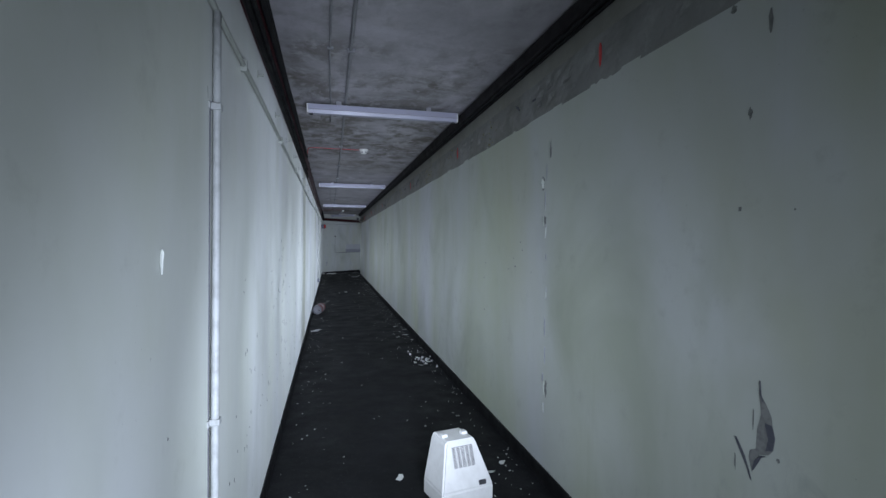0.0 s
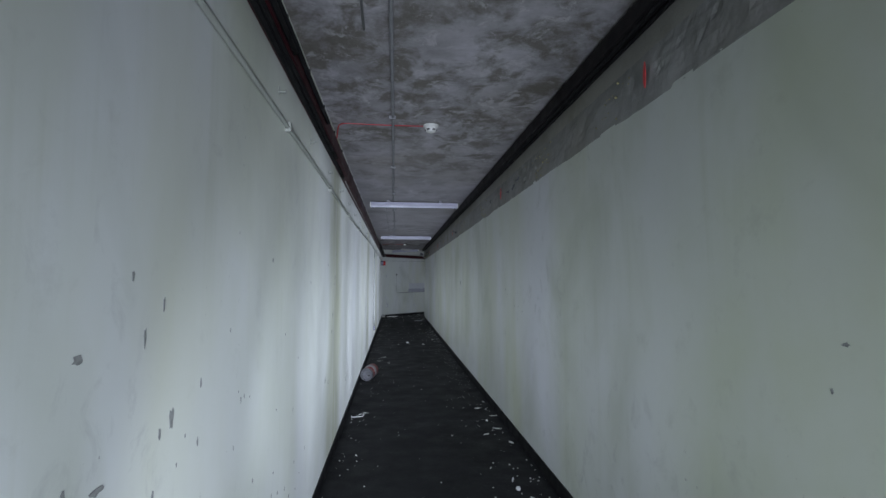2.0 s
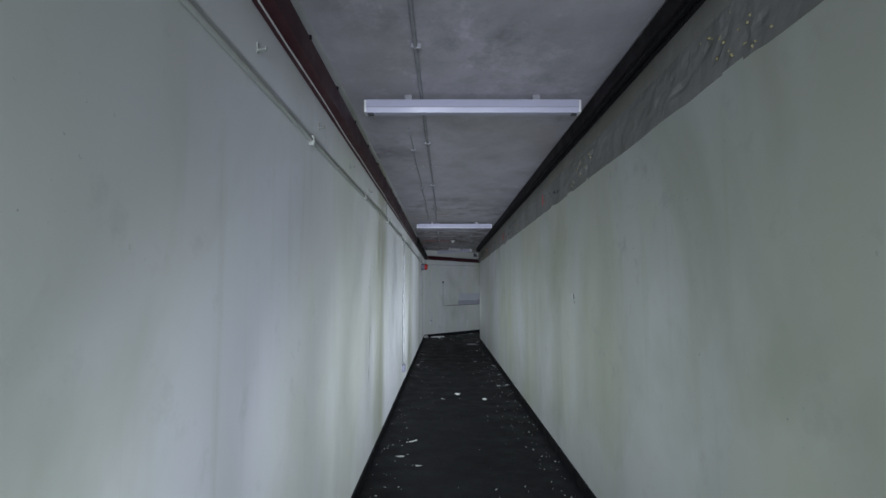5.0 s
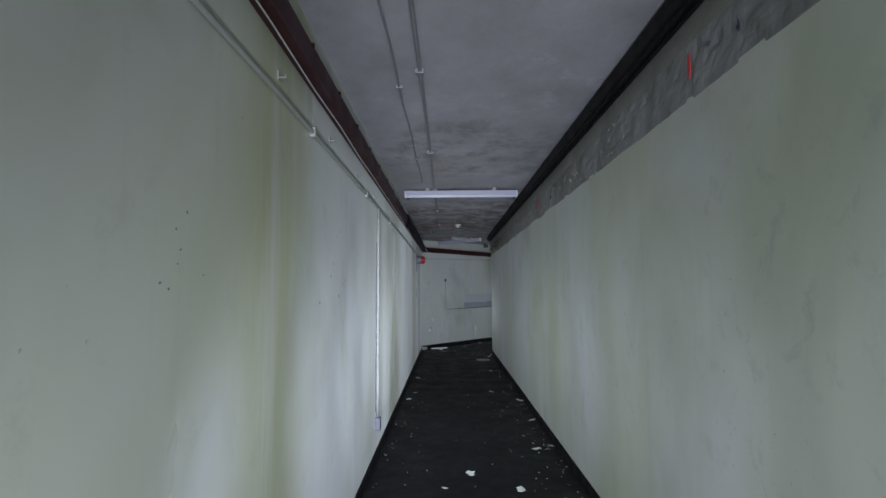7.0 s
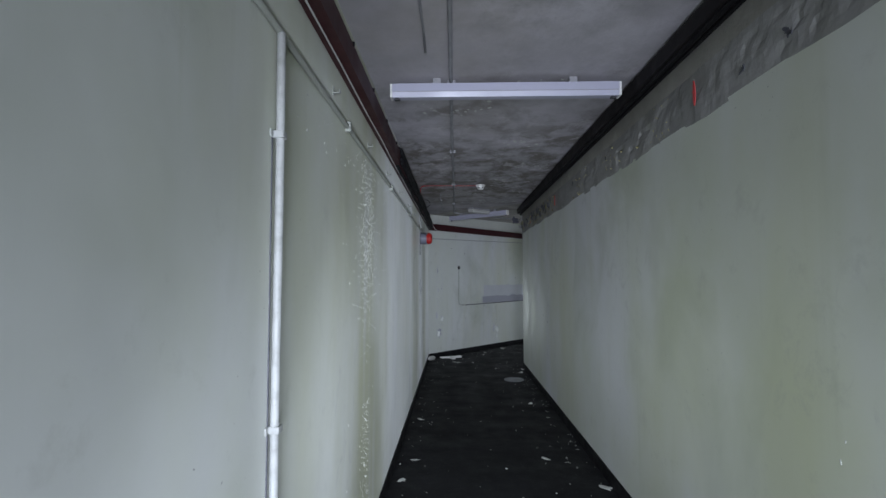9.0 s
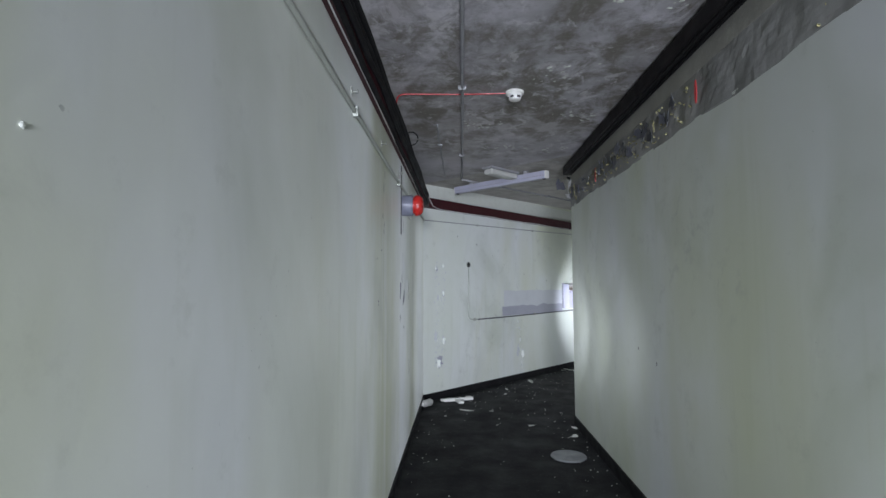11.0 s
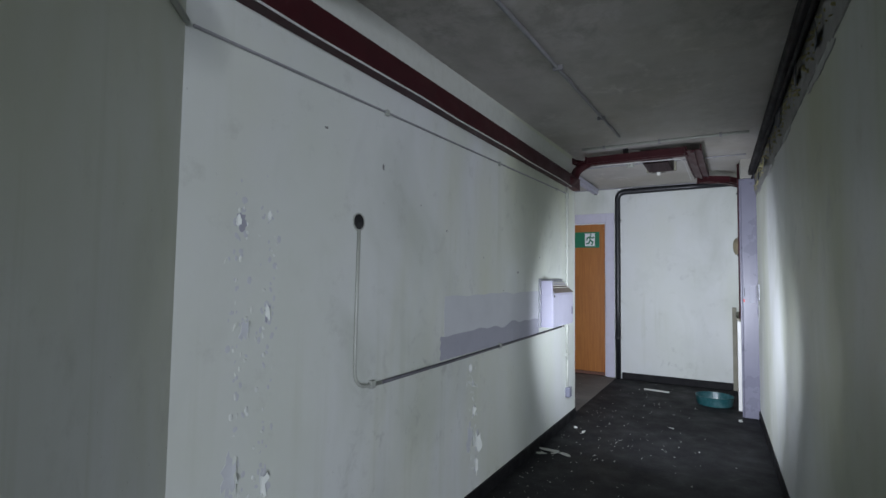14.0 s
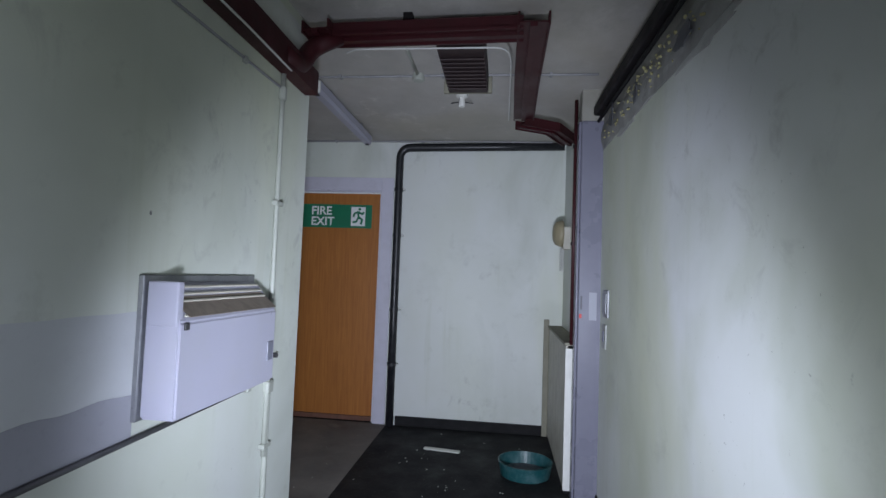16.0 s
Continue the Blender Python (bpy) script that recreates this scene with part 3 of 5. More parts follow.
for x, w, h in ((0.5, .3, .07), (1.4, .5, .09), (2.3, .35, .06), (3.3, .55, .10), (4.2, .5, .10)):
    o = part("plaster_patch", ragged(w, h * 0.62, int(x * 50), 0.003, 0, 1, 26, 0.22), PLASTER)
    o.matrix_world = LEGR @ pose(x, 2.045, 0.001)
    tagged(o, "smeared grey plaster patch on the wall head", "plaster patch", "plaster patches")
for x in (0.3, 0.75, 1.3, 1.7, 2.2, 2.9, 3.4, 4.0, 4.5):
    o = part("torn_sealant", ragged(rnd.uniform(.1, .2), rnd.uniform(.05, .1), int(x * 77), 0.003, 0.014, rnd.choice((-1, 1)), 12, 0.4), SEALANT_SHADE)
    o.matrix_world = LEGR @ pose(x, 2.13 + rnd.uniform(-0.03, 0.04), 0.022, 0, 0, rnd.uniform(-20, 20))
    tagged(o, "torn dark blue-grey sealant in the mortar bed", "sealant", "torn sealant along the wall head")
for y, dx in ((0.30, 0), (2.71, 0), (5.39, 0), (9.32, 0), (12.29, 0), (15.15, 0), (16.75, 0)):
    ob = part("paint_mark", ragged(0.020, 0.100, int(y * 10), 0.003, n=10, rough=0.12), RED_PAINT)
    ob.matrix_world = RIGHT @ pose(-y, 2.05, 0.016)
    tagged(ob, "red paint dash on the mortar bed", "paint mark", "red dashes along the wall")

# ---- services along the corridor ----
tray_y = (Y0, CY - 0.02)


def channel(length, w, h, lip=0.012, t=0.004):
    """A steel cable channel, open upwards: x out of the wall, y along, z up."""
    prof = [(0, 0), (w, 0), (w, h), (w - lip, h), (w - lip, h - t), (w - t, h - t), (w - t, t), (t, t), (t, h), (0, h)]
    bm = bmesh.new()
    ends = [[bm.verts.new((x, y, z)) for x, z in prof] for y in (0, length)]
    for k in range(len(prof)):
        j = (k + 1) % len(prof)
        bm.faces.new((ends[0][k], ends[0][j], ends[1][j], ends[1][k]))
    bm.faces.new(ends[0])
    bm.faces.new(ends[1][::-1])
    return bm


th = thing("cable_tray", pose(0.004, Y0, 2.07), "dark red steel cable channel along the corridor wall", "cable tray")
part("channel", channel(CY - Y0 - 0.03, 0.060, 0.088), TRAY_RED, th)
y = Y0 + 0.35
n = 0
rib = None
while y < CY - 0.3:
    bm = box(0.05, 0.066, -0.006, 0.006, 0.080, 0.094, 0.001)
    if rib is None:
        rib = part("clip", bm, TRAY_BLACK, th)
        rib.location.y = y - Y0
    else:
        bm.free()
        o = new("clip", rib.data)
        o.parent, o.location = th, (0, y - Y0, 0)
    y += 0.45

cab = thing("cable_bundle", pose(0, 0, 0), "black cable bundle lashed under the cable channel", "cable")
rnd = random.Random(2)
for k, (x, z, r) in enumerate(((0.030, 2.056, 0.013), (0.052, 2.060, 0.010), (0.072, 2.085, 0.011), (0.073, 2.112, 0.012), (0.072, 2.138, 0.009))):
    end = (5.2, 4.6, 3.2, 4.0, 2.4)[k]
    pts = [(x, Y0 + 0.02 + i * 0.3, z + 0.003 * math.sin(i * 1.7 + k)) for i in range(int((end - Y0) / 0.3))]
    part("cable", tube(pts, r, 7, sag=0.003, seed=k), CABLE, cab, smooth=True)
cab = thing("cable_bundle", pose(0, 0, 0), "black cables slung along the cable channel near the sounder", "cable")
for k, (x, z, r) in enumerate(((0.073, 2.10, 0.012), (0.074, 2.135, 0.011), (0.055, 2.178, 0.012), (0.073, 2.076, 0.012), (0.074, 2.158, 0.011), (0.050, 2.055, 0.012))):
    pts = [(x, 13.6 + i * 0.25, z + 0.006 * math.sin(i * 1.3 + k * 2)) for i in range(19)]
    part("cable", tube(pts, r, 7, sag=0.004, seed=k + 9), CABLE, cab, smooth=True)
wire = thing("wire", pose(0, 0, 0), "thin pale wire running under the cable channel", "wire")
part("strand", tube([(0.03, 5.0 + i * 0.5, 2.062 - 0.006 * (i % 2)) for i in range(27)], 0.003, 6, sag=0.002), WIRE_WHITE, wire)
ring = thing("wire_loop", pose(0.085, 16.25, 2.19), "loop of black cable hanging off the channel", "cable")
part("loop", tube([(0.045 * math.cos(i * 0.6), 0.0, 0.045 * math.sin(i * 0.6)) for i in range(11)], 0.004, 6), CABLE, ring)

# hooks under the channel and the thin conduit below it, with its saddles
hook = thing("cable_hook", pose(0, 0.66, 1.962), "small white steel hook on the wall", "hook", "hooks below the cable channel")
bm = box(0.0, 0.003, -0.007, 0.007, -0.010, 0.022, 0.001)
box(0.003, 0.026, -0.006, 0.006, -0.002, 0.001, bm=bm)
part("bracket", bm, CONDUIT, hook)
part("tip", box(0.024, 0.027, -0.006, 0.006, 0.0, 0.010, 0.001), CONDUIT, hook)
for k in range(1, 24):
    copy_thing(hook, pose(0, 0.66 + 0.71 * k, 1.962 + 0.004 * math.sin(k * 2.1)))

con = thing("conduit", pose(0, 0, 0), "thin painted conduit along the corridor wall", "conduit")
def run_z(y):
    """Height of the thin conduit, which sags and climbs along the wall."""
    return float(np.interp(y, (-3, 3, 5, 7.5, 9, 12, 16, 18.4), (1.868, 1.868, 1.857, 1.864, 1.905, 1.905, 1.89, 1.935)))


part("pipe", tube([(0.010, y, run_z(y) + 0.003 * math.sin(y * 1.9)) for y in np.linspace(-3.4, CY - 0.03, 34).tolist()], 0.009, 8), CONDUIT, con, smooth=True)
for i in range(15):
    y = -2.4 + 1.33 * i
    part("saddle", box(0, 0.022, y - 0.012, y + 0.012, run_z(y) - 0.020, run_z(y) + 0.020, 0.003), CONDUIT, con)


def drop(y, z0, z1, r, label, box_at_foot, material=None):
    """A conduit that comes down the corridor wall, with saddles."""
    c = thing("conduit", pose(0, y, 0), label, "conduit")
    part("pipe", tube([(r + 0.004, 0.004 * math.sin(k), z1 + (z0 - z1) * k / 8) for k in range(9)], r, 10), material or CONDUIT, c, smooth=True)
    for z in (z1 - 0.25, (z0 + z1) / 2 - 0.15):
        if z > z0 + 0.1 and r > 0.005:
            bm = box(0, 2 * r + 0.007, -r - 0.004, r + 0.004, z - 0.009, z + 0.009, min(0.003, r * 0.4))
            box(0, 0.004, -r - 0.018, r + 0.018, z - 0.009, z + 0.009, 0.001, bm=bm)
            part("saddle", bm, material or CONDUIT, c)
    # dark strip paints the shadow line between pipe and wall
    part("gap_shadow", box(0, 0.0025, -r - 0.0055, -r - 0.001, z0 + 0.05, z1 - 0.25), SEALANT_SHADE, c, "dark strip for the shadow beside the pipe")
    if box_at_foot:
        part("socket_box", box(0, 0.04, -0.036, 0.036, z0 - 0.085, z0 + 0.005, 0.006), GREY_PLASTIC, c, "grey open socket box")
    return c


drop(-0.185, 0.0, 1.86, 0.0105, "white painted conduit dropping down the corridor wall", False, CONDUIT_DULL)
drop(11.45, 0.32, 1.9, 0.0105, "white painted conduit ending in a grey box", True, CONDUIT_DULL)

# black channel at the head of the right wall
th = thing("cable_tray", pose(W - 0.082, Y0, 2.23), "black steel cable channel below the ceiling", "cable tray")
L = RY - Y0 - 0.05
part("channel", box(0.0, 0.080, 0, L, 0.0, 0.08, 0.012), TRAY_BLACK, th)
part("cable", tube([(0.018, i * 0.6, -0.010) for i in range(36) if i * 0.6 < L], 0.010, 8), CABLE, th, smooth=True)
part("cable", tube([(0.052, i * 0.6, -0.008) for i in range(36) if i * 0.6 < L], 0.008, 8), CABLE, th, smooth=True)

# two slim conduits and a seam on the ceiling
for x, y0, y1, r, lab in ((0.415, Y0, 18.15, 0.010, "grey conduit fixed to the corridor ceiling"), (0.30, Y0, 3.0, 0.006, "thin grey wire conduit on the ceiling"), (0.30, 8.2, 12.5, 0.006, "thin grey wire conduit on the ceiling"), (0.245, 16.4, 18.0, 0.006, "thin grey wire conduit on the ceiling")):
    c = thing("conduit", pose(x, y0, CEIL), lab, "conduit")
    L = y1 - y0
    part("pipe", tube([(0.004 * math.sin(k * 1.1), L * k / 20, -r) for k in range(21)], r, 8), CONDUIT_GREY, c, smooth=True)
    k = 0.5
    while k < L:
        part("saddle", box(-r - 0.012, r + 0.012, k - 0.008, k + 0.008, -2 * r - 0.003, 0, 0.002), CONDUIT_GREY, c)
        k += 1.45
c = thing("conduit", LEG @ pose(0.50, 0.0, 0), "grey conduit fixed along the turning ceiling", "conduit")
part("pipe", tube([(-0.02 + 0.012 * k * 0.4, 0.08 + k * 0.4, slope(0.08 + k * 0.4) - 0.010) for k in range(9)], 0.010, 8), CONDUIT_GREY, c, smooth=True)
for k in range(3):
    part("saddle", box(-0.022, 0.03, 0.7 + k, 0.716 + k, slope(0.7 + k) - 0.024, slope(0.7 + k) + 0.002, 0.002), CONDUIT_GREY, c)


# ---- fluorescent battens ----
def batten(m, label):
    """An unlit fluorescent batten under the ceiling: x along, z = 0 at the ceiling."""
    t = thing("ceiling_light", m, label, "ceiling light", "fluorescent battens")
    body = bmesh.new()
    prof = [(-0.030, 0.0), (-0.030, -0.042), (-0.022, -0.070), (0.022, -0.070), (0.030, -0.042), (0.030, 0.0)]
    ends = [[body.verts.new((x, py, pz)) for py, pz in prof] for x in (-0.58, 0.58)]
    for k in range(6):
        j = (k + 1) % 6
        body.faces.new((ends[0][k], ends[0][j], ends[1][j], ends[1][k]))
    body.faces.new(ends[0])
    body.faces.new(ends[1][::-1])
    part("body", body, WHITE_STEEL, t)
    for sgn in (-1, 1):
        part("end_cap", box(sgn * 0.584 - 0.006, sgn * 0.584 + 0.006, -0.031, 0.031, -0.071, 0.0, 0.003), WHITE_PLASTIC, t)
        part("lamp_holder", box(sgn * 0.555 - 0.014, sgn * 0.555 + 0.014, -0.014, 0.014, -0.079, -0.068, 0.003), DARK_PLASTIC, t, "dark empty lamp holder")
    part("seam", box(-0.575, 0.575, -0.0312, -0.0296, -0.044, -0.041), CONDUIT_GREY, t)
    for x in (-0.35, 0.35):
        part("spacer", box(x - 0.02, x + 0.02, -0.015, 0.015, 0.0, 0.033), CONDUIT_GREY, t)
    # white peg added for the torch's glint on the batten
    part("glint_spot", rod((0.30, 0.033, -0.03), (0.30, 0.045, -0.03), 0.011, 12), WHITE_PLASTIC, t)
    return t


lamp = batten(pose(0.715, 2.36, CEIL - 0.032, 0, 0, 0), "white fluorescent batten without a tube on the ceiling")
copy_thing(lamp, pose(0.69, 7.64, CEIL - 0.032))
copy_thing(lamp, pose(0.69, 12.83, CEIL - 0.032))
copy_thing(lamp, pose(0.78, 18.115, CEIL - 0.032, 0, 0, -43.0))
t = copy_thing(lamp, LEG @ pose(-0.2, 5.05, slope(5.05) - 0.032, 0, 0, 90))

# small box luminaire beside the turned batten
t = thing("emergency_light", pose(0.79, 17.80, CEIL, 0, 0, 45), "dusty box emergency light on the ceiling", "emergency light")
part("base", box(-0.20, 0.20, -0.06, 0.06, -0.02, 0, 0.004), CONDUIT_GREY, t)
part("cover", box(-0.19, 0.19, -0.05, 0.05, -0.07, -0.02, 0.014), LENS, t, "grimy frosted cover")


def detector(x, y, label):
    t = thing("smoke_detector", pose(x, y, CEIL), label, "smoke detector", "smoke detectors")
    part("base", lathe([(0, 0), (0.052, 0), (0.052, -0.012), (0.045, -0.018), (0, -0.018)], 28), WHITE_PLASTIC, t, smooth=False)
    part("head", lathe([(0, -0.018), (0.042, -0.018), (0.040, -0.030), (0.032, -0.046), (0.018, -0.052), (0, -0.052)], 28), WHITE_PLASTIC, t)
    for k in range(6):
        a = k * math.pi / 3
        part("slot", box(0.034, 0.040, -0.010, 0.010, -0.040, -0.030), DARK_PLASTIC, t).rotation_euler.z = a
    w = thing("wire", pose(0, 0, 0), "red fire alarm wire across the ceiling", "wire")
    part("strand", tube(rounded([(0.05, y - 0.12, 2.19), (0.05, y - 0.02, CEIL - 0.01), (0.2, y, CEIL - 0.005), (x * 0.6, y + 0.012, CEIL - 0.005), (x - 0.05, y, CEIL - 0.008)], 0.05), 0.004, 6), WIRE_RED, w)


detector(0.68, 4.33, "white smoke detector on the stained ceiling")
detector(0.715, 15.85, "white smoke detector with a red wire")

# sounder: grey back box and red horn, beside the turn
t = thing("alarm_sounder", LEFT @ pose(16.50, 1.79, 0), "grey and red fire alarm sounder on the wall", "alarm sounder")
part("back_box", lathe([(0, 0), (0.070, 0), (0.072, 0.01), (0.072, 0.070), (0.067, 0.078), (0, 0.078)], 32), GREY_PLASTIC, t)
part("horn", lathe([(0, 0.078), (0.058, 0.078), (0.058, 0.086), (0.070, 0.088), (0.072, 0.100), (0.068, 0.122), (0.054, 0.140), (0.03, 0.147), (0, 0.147)], 32), RED_PLASTIC, t, "red horn")
part("wire", tube([(0.06, -0.06, 0.06), (0.10, -0.09, 0.05), (0.13, -0.06, 0.03), (0.15, 0.04, 0.03)], 0.003, 6), WIRE_WHITE, t)
part("cord", box(-0.094, -0.088, -0.21, 0.26, 0, 0.006, 0.002), DARK_PLASTIC, t, "thin dark cord")

# ---- second leg: services ----
th = thing("cable_tray", LEG @ pose(0.004, 0.0, 2.075), "dark red steel cable channel along the peeling wall", "cable tray")
part("channel", channel(3.84, 0.060, 0.105), TRAY_RED, th)
# pale sheet added where the wall above the channel catches light
part("lit_strip", box(-0.003, -0.0005, 0.0, 3.84, 0.13, 0.28), FLAKE, th, "pale sheet for the lit wall above the channel")
w = thing("wire", LEG, "thin white wire sagging below the red channel", "wire")
part("strand", tube([(0.075, -0.05, 2.24), (0.09, 0.0, 2.16), (0.085, 0.06, 2.09), (0.07, 0.16, 2.07)] + [(0.066, 0.4 + 0.35 * k, 2.068 + 0.003 * (k % 3)) for k in range(10)], 0.004, 6), WIRE_WHITE, w)
c = thing("conduit", LEG, "thin painted wire conduit high on the wall", "conduit")
part("pipe", tube([(0.006, 0.02 + 0.36 * k, 1.94 + 0.013 * k * 0.36 / 0.36 * 0.6) for k in range(11)], 0.005, 8), CONDUIT_GREY, c)
for k in range(3):
    part("saddle", box(0, 0.014, 0.9 + k * 1.2, 0.92 + k * 1.2, 1.945 + 0.025 * k, 1.97 + 0.025 * k, 0.002), CONDUIT, c)

# hole in the wall and the conduit that comes out of it
t = thing("cable_hole", OBLIQUE @ pose(0.745, 1.476, 0), "round black hole drilled through the wall", "hole")
part("collar", lathe([(0.030, 0.0), (0.036, 0.0), (0.036, 0.003), (0.030, 0.003), (0.030, 0.0)], 28), CONDUIT, t)
part("opening", lathe([(0, 0.0008), (0.030, 0.0008), (0.030, 0.002), (0, 0.002)], 28), HOLE, t, "dark hole")
c = thing("conduit", OBLIQUE, "white conduit bending from the hole to the heater", "conduit")
part("pipe", tube(rounded([(0.737, 1.44, 0.010), (0.731, 1.1, 0.010), (0.729, 0.832, 0.010), (0.90, 0.827, 0.010)], 0.09), 0.0075, 10), CONDUIT, c, smooth=True)
# level run drawn dark to carry the shadow line below it
part("dark_run", tube([(0.90, 0.827, 0.010), (1.6, 0.832, 0.010), (2.4, 0.842, 0.010), (3.5, 0.856, 0.010)], 0.0075, 10), CONDUIT_SHADED, c, "level run coloured dark for its shadow", True)
for x, y in ((0.84, 0.830), (2.13, 0.840), (3.45, 0.856)):
    part("saddle", box(x - 0.014, x + 0.014, y - 0.016, y + 0.016, 0, 0.020, 0.004), CONDUIT, c)
c = thing("conduit", OBLIQUE, "white painted conduit dropping beside the heater", "conduit")
part("pipe", tube([(3.60, 2.12 - 0.26 * k, 0.012) for k in range(7)] , 0.010, 10), CONDUIT, c, smooth=True)
part("pipe", tube([(3.61, 0.83 - 0.13 * k, 0.012) for k in range(5)], 0.011, 10), CONDUIT, c, smooth=True)
part("coupling", rod((3.60, 2.02, 0.012), (3.60, 1.97, 0.012), 0.016, 12), CONDUIT, c)
for y in (1.55, 0.60):
    part("saddle", box(3.578, 3.638, y - 0.009, y + 0.009, 0, 0.024, 0.003), CONDUIT, c)
part("elbow", box(3.585, 3.635, 0.80, 0.85, 0, 0.026, 0.008), CONDUIT, c)
part("socket_box", box(3.585, 3.655, 0.235, 0.32, 0, 0.04, 0.006), GREY_PLASTIC, c, "grey empty socket box")
part("stub", rod((3.66, 0.94, 0.0), (3.66, 0.94, 0.02), 0.010, 10), DARK_PLASTIC, c)

# unpainted patch where another heater hung
t = thing("bare_patch", OBLIQUE, "lilac grey unpainted patch where a heater hung", "bare patch")


def torn_edge(x0, x1, y0, y1, seed, amp, z0, z1):
    rnd = random.Random(seed)
    top = [(x0 + (x1 - x0) * k / 40, y1 + amp * noise.noise(Vector((k * 0.21, seed, 0))) * 2) for k in range(41)]
    left = [(x0 + amp * noise.noise(Vector((seed, k * 0.6, 4))), y0 + (y1 - y0) * k / 8) for k in range(1, 8)]
    pts = [(x0, y0), (x1, y0)] + top[::-1] + left[::-1]
    bm = bmesh.new()
    lo, hi = [[bm.verts.new((x, y, z)) for x, y in pts] for z in (z0, z1)]
    bm.faces.new(hi)
    bm.faces.new(lo[::-1])
    for k in range(len(pts)):
        j = (k + 1) % len(pts)
        bm.faces.new((lo[k], lo[j], hi[j], hi[k]))
    return bm


part("undercoat", torn_edge(1.44, 2.88, 0.845, 1.165, 3, 0.008, 0.0, 0.0012), BARE, t)
part("damp_band", torn_edge(1.40, 2.88, 0.845, 0.965, 6, 0.013, 0.0014, 0.0024), BARE_DARK, t, "darker damp lower band")

# wall heater
t = thing("wall_heater", OBLIQUE @ pose(2.885, 0.895, 0), "white wall panel heater with a dusty slatted top", "heater")
part("back_plate", box(-0.012, 0.56, -0.004, 0.365, 0, 0.016, 0.003), STEEL_DULL, t)
bm = bmesh.new()
prof = [(0.016, 0.0), (0.112, 0.0), (0.112, 0.245), (0.030, 0.345), (0.016, 0.345)]
ends = [[bm.verts.new((x, py, pz)) for pz, py in prof] for x in (0.0, 0.545)]
for k in range(5):
    j = (k + 1) % 5
    bm.faces.new((ends[0][k], ends[0][j], ends[1][j], ends[1][k]))
bm.faces.new(ends[0])
bm.faces.new(ends[1][::-1])
bmesh.ops.bevel(bm, geom=bm.edges[:], offset=0.006, segments=2, affect="EDGES")
part("body", bm, WHITE_STEEL, t)
o = part("grille_bed", box(0.03, 0.525, -0.058, 0.058, 0.0, 0.002), GRILLE, t, "dusty brown grille bed")
o.matrix_local = pose(0, 0.295, 0.0735, -50.65)
for k in range(5):
    u = (k + 0.5) / 5
    o = part("slat", box(0.03, 0.525, -0.003, 0.003, 0.0, 0.006, 0.001), PALE_PANEL, t)
    o.matrix_local = pose(0, 0.25 + 0.09 * u, 0.111 - 0.074 * u, -50)
part("end_cap", box(-0.003, 0.022, 0.235, 0.35, 0.020, 0.105, 0.004), WHITE_STEEL, t)
part("switch_plate", box(0.485, 0.525, 0.075, 0.14, 0.112, 0.117, 0.002), GREY_PLASTIC, t)
part("latch", box(0.016, 0.034, 0.226, 0.244, 0.112, 0.118, 0.002), DARK_PLASTIC, t)

# ---- red channel over the lobby ceiling ----
def flat_channel(name, path, width, z, h, parent, material):
    """A flat channel swept along a plan path, with upstand edges."""
    pts = [Vector((x, y, 0)) for x, y in path]
    L, R = [], []
    for i, p in enumerate(pts):
        tt = (pts[min(i + 1, len(pts) - 1)] - pts[max(i - 1, 0)]).normalized()
        s = Vector((-tt.y, tt.x, 0)) * width / 2
        L.append(p + s)
        R.append(p - s)
    inn = [(a * 0.94 + b * 0.06, a * 0.06 + b * 0.94) for a, b in zip(L, R)]
    out = None
    for nme, a, b, z0, z1 in (("base", L, R, z + 0.012, z + 0.018), ("rim", L, [a for a, _ in inn], z, z + h), ("rim", [b for _, b in inn], R, z, z + h),
                              ("rib", [a * 0.62 + b * 0.38 for a, b in zip(L, R)], [a * 0.40 + b * 0.60 for a, b in zip(L, R)], z - 0.004, z + 0.011)):
        bm = bmesh.new()
        va, vb, vc, vd = ([bm.verts.new((q.x, q.y, zz)) for q in side] for side, zz in ((a, z0), (b, z0), (b, z1), (a, z1)))
        for k in range(len(a) - 1):
            for u, v in ((va, vb), (vb, vc), (vc, vd), (vd, va)):
                bm.faces.new((u[k], u[k + 1], v[k + 1], v[k]))
        for k in (0, -1):
            bm.faces.new((va[k], vb[k], vc[k], vd[k]))
        o = part(nme, bm, material, out or parent)
        out = out or o


t = thing("cable_tray", LEG, "dark red steel channel curving over the lobby ceiling", "cable tray")
zt = 2.30
flat_channel("channel", [(p.x, p.y) for p in rounded([(0.09, 3.70, 0), (0.10, 3.80, 0), (0.97, 3.77, 0)], 0.16)], 0.125, zt, 0.055, t, TRAY_RED)
flat_channel("channel", [(1.01, 3.68), (1.01, 4.30), (1.02, 4.92)], 0.13, zt - 0.002, 0.057, t, TRAY_RED)
flat_channel("channel", [(1.00, 4.97), (1.22, 5.10), (1.38, 5.42)], 0.12, zt - 0.03, 0.06, t, TRAY_RED)
part("riser", tube(rounded([(0.040, 3.52, 2.12), (0.045, 3.68, 2.14), (0.060, 3.75, zt - 0.05), (0.17, 3.79, zt + 0.022)], 0.05), 0.040, 12), TRAY_RED, t, smooth=True)
part("hanger", box(0.46, 0.50, 3.75, 3.79, zt + 0.02, slope(3.8) + 0.002), TRAY_BLACK, t)
part("hanger", box(0.99, 1.03, 4.25, 4.29, zt + 0.02, slope(4.2) + 0.002), TRAY_BLACK, t)
